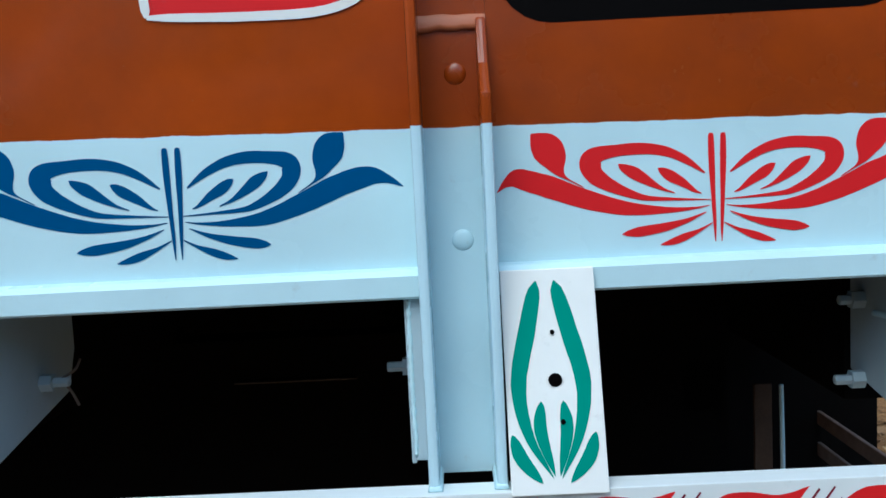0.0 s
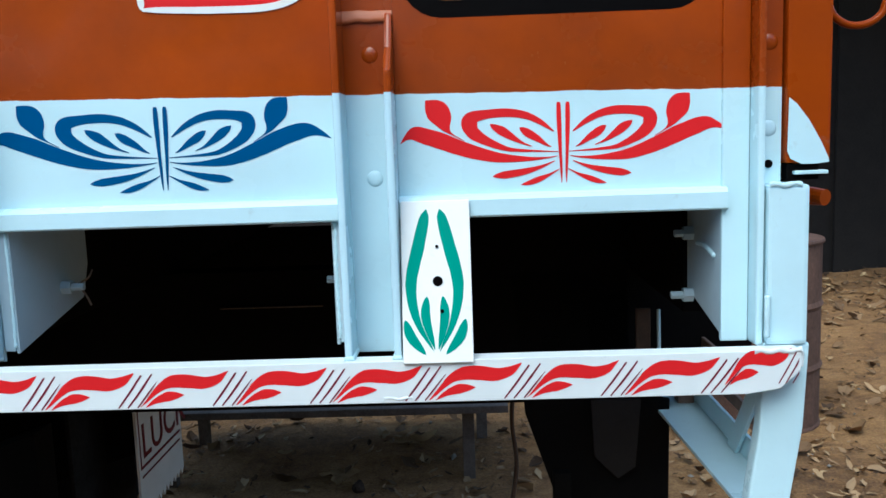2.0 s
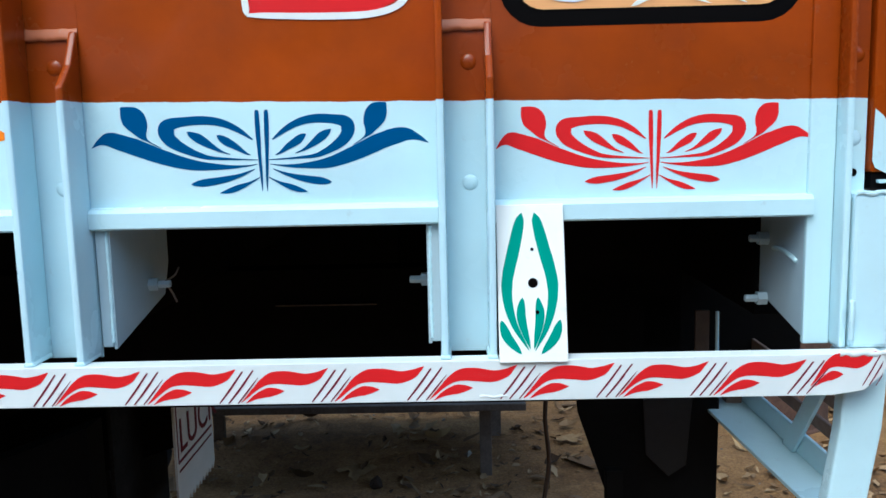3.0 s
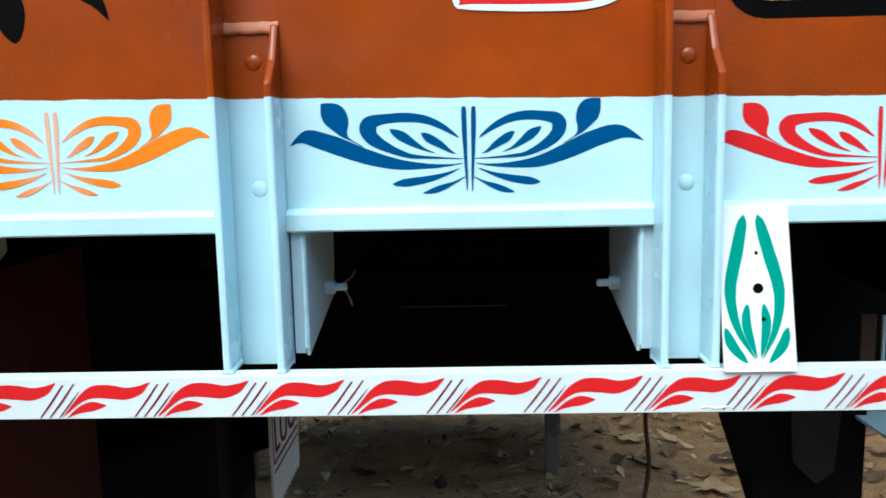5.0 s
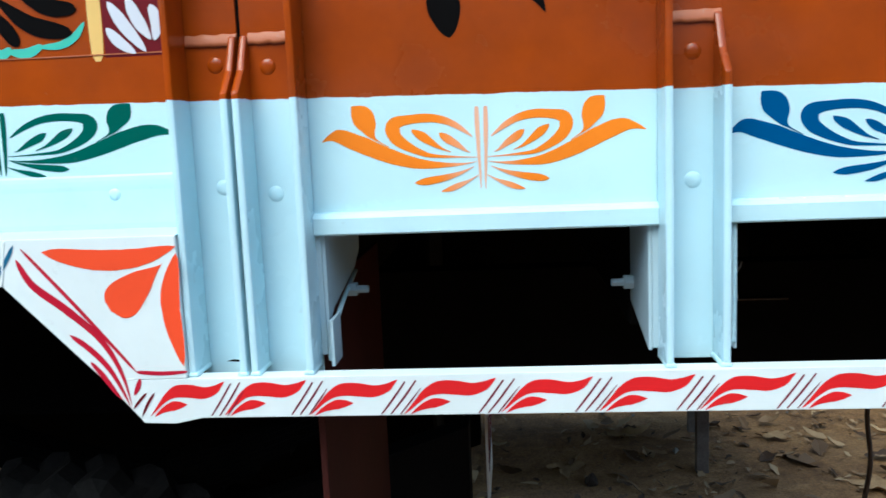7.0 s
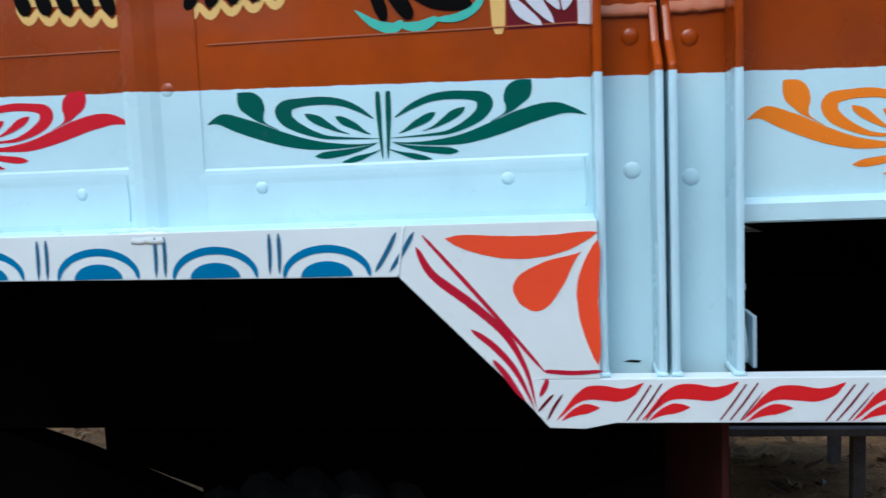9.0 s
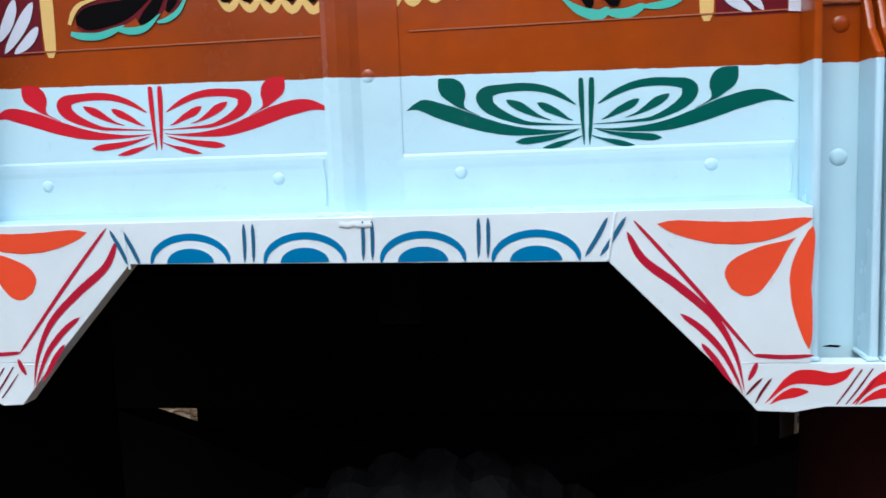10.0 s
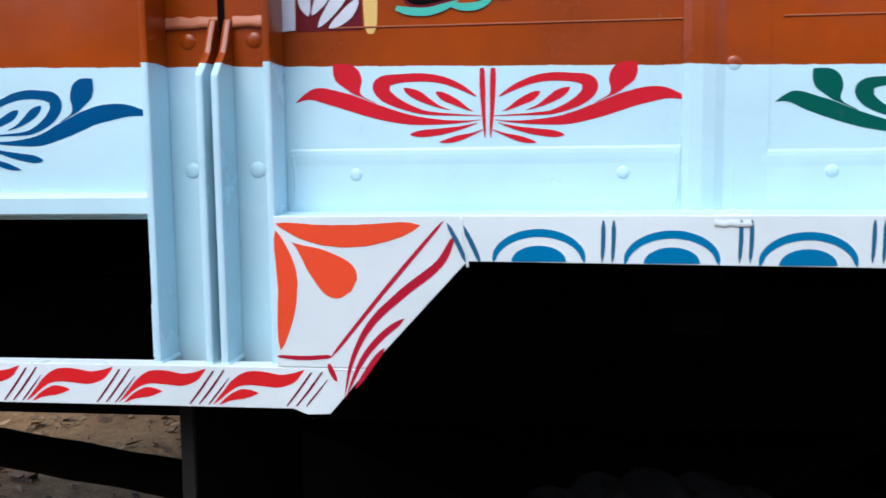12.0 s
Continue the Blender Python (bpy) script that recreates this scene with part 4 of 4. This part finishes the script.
# ---- body, deck and chassis ----
WIDE = 2.0
# Deck, walls and rails reach unseen to x -4.6, added to darken the earth.
part("deck", box(-4.6, 0.46, 0.04, WIDE, 1.36, 1.4, 0.0), UNDERBLACK, truck)
# Added black sheet so the gaps between paired posts look dark.
part("dark_backing", box(-4.6, 0.44, 0.0045, 0.02, 1.41, TOP, 0.0), UNDERBLACK, truck)
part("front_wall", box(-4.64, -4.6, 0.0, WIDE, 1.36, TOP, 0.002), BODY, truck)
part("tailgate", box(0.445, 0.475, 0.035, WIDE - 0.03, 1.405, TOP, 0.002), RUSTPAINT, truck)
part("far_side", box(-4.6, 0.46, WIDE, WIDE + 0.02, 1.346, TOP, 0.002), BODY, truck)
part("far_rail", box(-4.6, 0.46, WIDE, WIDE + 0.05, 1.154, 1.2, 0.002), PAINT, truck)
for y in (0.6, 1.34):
    part("chassis_rail", prism([(y, 0.937), (y + 0.06, 0.937), (y + 0.06, 1.2), (y, 1.2)], "x", -4.6, 0.3, 0.003), UNDERBLACK, truck)
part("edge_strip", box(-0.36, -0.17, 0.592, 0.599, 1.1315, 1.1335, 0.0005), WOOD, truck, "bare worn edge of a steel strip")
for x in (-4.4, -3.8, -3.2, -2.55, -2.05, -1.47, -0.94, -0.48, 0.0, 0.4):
    part("cross_beam", box(x - 0.03, x + 0.03, 0.14, WIDE, 1.2, 1.36, 0.003), UNDERBLACK, truck)


def wheel(x, y, z, r, w):
    """A lorry wheel: lugged tyre, rim and hub."""
    prof = [(r * 0.56, -w / 2 + 0.02), (r * 0.62, -w / 2), (r * 0.86, -w / 2 - 0.006), (r * 0.97, -w / 2 + 0.02), (r, -w / 4), (r * 1.005, 0), (r, w / 4), (r * 0.97, w / 2 - 0.02), (r * 0.86, w / 2 + 0.006), (r * 0.62, w / 2), (r * 0.56, w / 2 - 0.02)]
    tyre = lathe(prof, (x, y, z), "y", 96)
    for v in tyre.verts:
        d = Vector((v.co.x - x, 0, v.co.z - z))
        turn = math.atan2(d.z, d.x) / (2 * math.pi) * 32 + (0.5 if v.co.y > y else 0)
        if d.length > r * 0.94 and turn % 1 < 0.4:
            v.co -= d.normalized() * 0.02
    ob = part("wheel", lathe([(r * 0.2, -w / 2 + 0.03), (r * 0.5, -w / 2 + 0.045), (r * 0.57, -w / 2 + 0.02), (r * 0.57, w / 2 - 0.02), (r * 0.2, w / 2 - 0.03)], (x, y, z), "y", 32), UNDERBLACK, truck)
    part("tyre", tyre, RUBBER, ob)


for y in (0.22, 0.44, 1.56, 1.78):
    wheel(-1.47, y, 0.445, 0.46, 0.19)
part("axle", lathe([(0.06, 0.1), (0.06, 0.8), (0.17, 0.9), (0.17, 1.1), (0.06, 1.2), (0.06, 1.9)], (-1.47, 0, 0.45), "y", 16), UNDERBLACK, truck)
def spring_leaf(y0, y1, h, base, rise, thick, name, parent):
    """One arched spring leaf over the axle."""
    outline = [(-1.47 + h * a, base + rise * (h * abs(a) / 0.68) ** 1.35) for a in (-1, -0.66, -0.33, 0, 0.33, 0.66, 1)]
    return part(name, prism(outline + [(x, z - thick) for x, z in outline[::-1]], "y", y0, y1, 0.0), UNDERBLACK, parent)


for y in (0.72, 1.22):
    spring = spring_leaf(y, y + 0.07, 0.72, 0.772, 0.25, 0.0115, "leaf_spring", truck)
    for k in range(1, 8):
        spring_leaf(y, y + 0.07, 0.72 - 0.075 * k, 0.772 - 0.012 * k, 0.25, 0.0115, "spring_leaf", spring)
    part("spring_clamp", box(-1.53, -1.41, y - 0.01, y + 0.08, 0.6, 0.79, 0.004), UNDERBLACK, spring)
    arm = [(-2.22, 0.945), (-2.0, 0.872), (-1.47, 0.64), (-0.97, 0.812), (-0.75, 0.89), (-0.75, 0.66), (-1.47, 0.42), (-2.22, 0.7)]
    part("radius_arm", prism(arm, "y", y - 0.09, y - 0.02, 0.002), UNDERBLACK, truck)
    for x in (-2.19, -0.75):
        part("spring_hanger", box(x - 0.04, x + 0.04, y - 0.03, y + 0.08, 0.92, 1.06, 0.004), UNDERBLACK, truck)
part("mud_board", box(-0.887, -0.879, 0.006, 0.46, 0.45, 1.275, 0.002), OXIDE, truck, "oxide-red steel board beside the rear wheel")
# Added black plate and pipe that keep the view through the arch dark.
part("arch_blocker", box(-1.9, -1.15, 0.98, 1.06, 0.62, 1.02, 0.01), UNDERBLACK, truck)
part("arch_filler", tube([(-2.4, 0.8, 1.0), (-2.0, 0.82, 0.9), (-1.8, 0.8, 0.78), (-1.5, 0.75, 0.72)], 0.02, 24, 8), UNDERBLACK, truck)
part("drive_shaft", tube([(-2.95, 0.95, 0.74), (-2.3, 0.95, 0.64), (-1.6, 0.95, 0.5)], 0.045, 20, 12), UNDERBLACK, truck, smooth=True)
front_board = part("mud_board", box(-2.063, -2.056, 0.01, 0.46, 0.45, 1.15, 0.002), UNDERBLACK, truck, "black steel board ahead of the rear wheel")
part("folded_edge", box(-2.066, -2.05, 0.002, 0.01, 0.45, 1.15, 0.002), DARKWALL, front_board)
# Added panel that fills the dark area beside the flap.
part("dark_panel", box(-0.85, -0.84, 0.95, 1.3, 0.3, 1.3, 0.002), RUBBER, truck)
# The sheet's upper part is added to black out the slot.
part("hanging_sheet", prism([(0.17, 1.2), (0.19, 0.95), (0.24, 0.80), (0.275, 0.5), (0.435, 0.5), (0.44, 0.97), (0.37, 0.985), (0.37, 1.2)], "y", 0.5, 0.506, 0.001), UNDERBLACK, truck, "black rubber sheet under the tail")
# Oversized beam and an added board close off the lit ground behind the slot.
part("beam_blocker", box(0.1, 0.58, 0.5, 0.56, 0.985, 1.359, 0.003), UNDERBLACK, truck)
part("slot_blocker", box(-0.15, 0.49, 0.9, 0.93, 0.95, 1.359, 0.003), UNDERBLACK, truck)
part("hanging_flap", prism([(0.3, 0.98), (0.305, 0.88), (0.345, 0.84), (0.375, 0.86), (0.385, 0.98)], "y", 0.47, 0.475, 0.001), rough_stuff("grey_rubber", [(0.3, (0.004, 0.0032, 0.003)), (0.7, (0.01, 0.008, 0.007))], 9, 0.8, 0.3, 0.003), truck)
stay = part("tail_stay", box(0.232, 0.262, 0.45, 0.47, 0.3, 0.86, 0.002), UNDERBLACK, truck, "rusty angle stay with a bolt")
part("bolt", lathe([(0.008, 0.0), (0.008, -0.02), (0.013, -0.02), (0.013, -0.03), (0.01, -0.031)], (0.222, 0.46, 0.74), "x", 6), RUSTY, stay)

# mud flap with lettering
Y0, Y1, FX, FZ = 1.06, 1.37, -0.729, 0.53
flap_outline = [(Y0, 1.0), (Y0, FZ)] + [(Y0 + 0.0141 * (2 * k + j + 1), FZ - (0.02 if j == 0 else 0.0)) for k in range(11) for j in range(2)] + [(Y1, 1.0)]
flap = part("mud_flap", prism(flap_outline, "x", FX - 0.006, FX, 0.0), enamel("chalky_white", (0.6, 0.6, 0.57), 0.55, 0.5), truck, "white mud flap with dark red lettering and a toothed edge")
word = bpy.data.curves.new("lettering", "FONT")
word.body, word.size, word.extrude = "LUCK", 0.128, 0.0005
text_ob = new("lettering", word)
text_ob.matrix_world = pose(FX + 0.0016, Y0 + 0.022, FZ + 0.128, 90, 0, 90)
text_ob.data.materials.append(MAROON)
text_ob.parent = flap
for y0, y1, z0, z1 in ((0.012, 0.295, 0.105, 0.112), (0.015, 0.29, 0.082, 0.087), (0.01, 0.015, 0.105, 0.3)):
    part("painted_line", box(FX + 0.0005, FX + 0.0015, Y0 + y0, Y0 + y1, FZ + z0, FZ + z1, 0.0), MAROON, flap)

# ---- things standing in the yard ----
cable = part("cable", tube([(0.205, 1.14, 1.0), (0.207, 1.14, 0.86), (0.197, 1.14, 0.72), (0.206, 1.135, 0.6), (0.188, 1.13, 0.46), (0.196, 1.125, 0.33), (0.21, 1.12, 0.2), (0.185, 1.1, 0.03), (0.3, 1.2, 0.045)], 0.006, 40, 8), CABLE, smooth=True)
tagged(cable, "thin dark cable hanging down to the earth", "cable")
bench = thing("bench", (-0.3, 2.7, 0), "low weathered wooden bench behind the truck", "bench")
part("seat", box(-1.25, 0.24, 2.3, 2.95, 0.345, 0.375, 0.004), WOOD, bench)
for x, y in ((0.08, 2.4), (0.14, 2.85), (-1.15, 2.4), (-1.15, 2.85)):
    part("leg", box(x - 0.024, x + 0.024, y - 0.02, y + 0.02, -0.02, 0.345, 0.003), WOOD, bench)
drum = thing("steel_drum", (1.48, 3.1, 0.03), "rusty brown ribbed steel drum standing on earth", "drum")
r = 0.285
shell = [(r, 0.0), (r, 0.015), (r - 0.006, 0.025)]
for h in (0.295, 0.585):
    shell += [(r - 0.006, h - 0.02), (r + 0.004, h), (r - 0.006, h + 0.02)]
shell += [(r - 0.006, 0.865), (r - 0.006, 0.872)]
part("shell", lathe(shell, (1.48, 3.1, 0.02), "z", 44), RUSTY, drum)
part("rim", lathe([(r - 0.012, 0.872), (r + 0.002, 0.872), (r + 0.005, 0.88), (r + 0.002, 0.888), (r - 0.012, 0.886)], (1.48, 3.1, 0.02), "z", 44), RUSTY, drum)
part("lid", lathe([(r - 0.014, 0.868), (r - 0.014, 0.874), (0.02, 0.876)], (1.48, 3.1, 0.02), "z", 44), RUSTY, drum)
part("bung", lathe([(0.03, 0.876), (0.03, 0.886), (0.02, 0.89)], (1.34, 3.0, 0.02), "z", 12), RUSTY, drum)
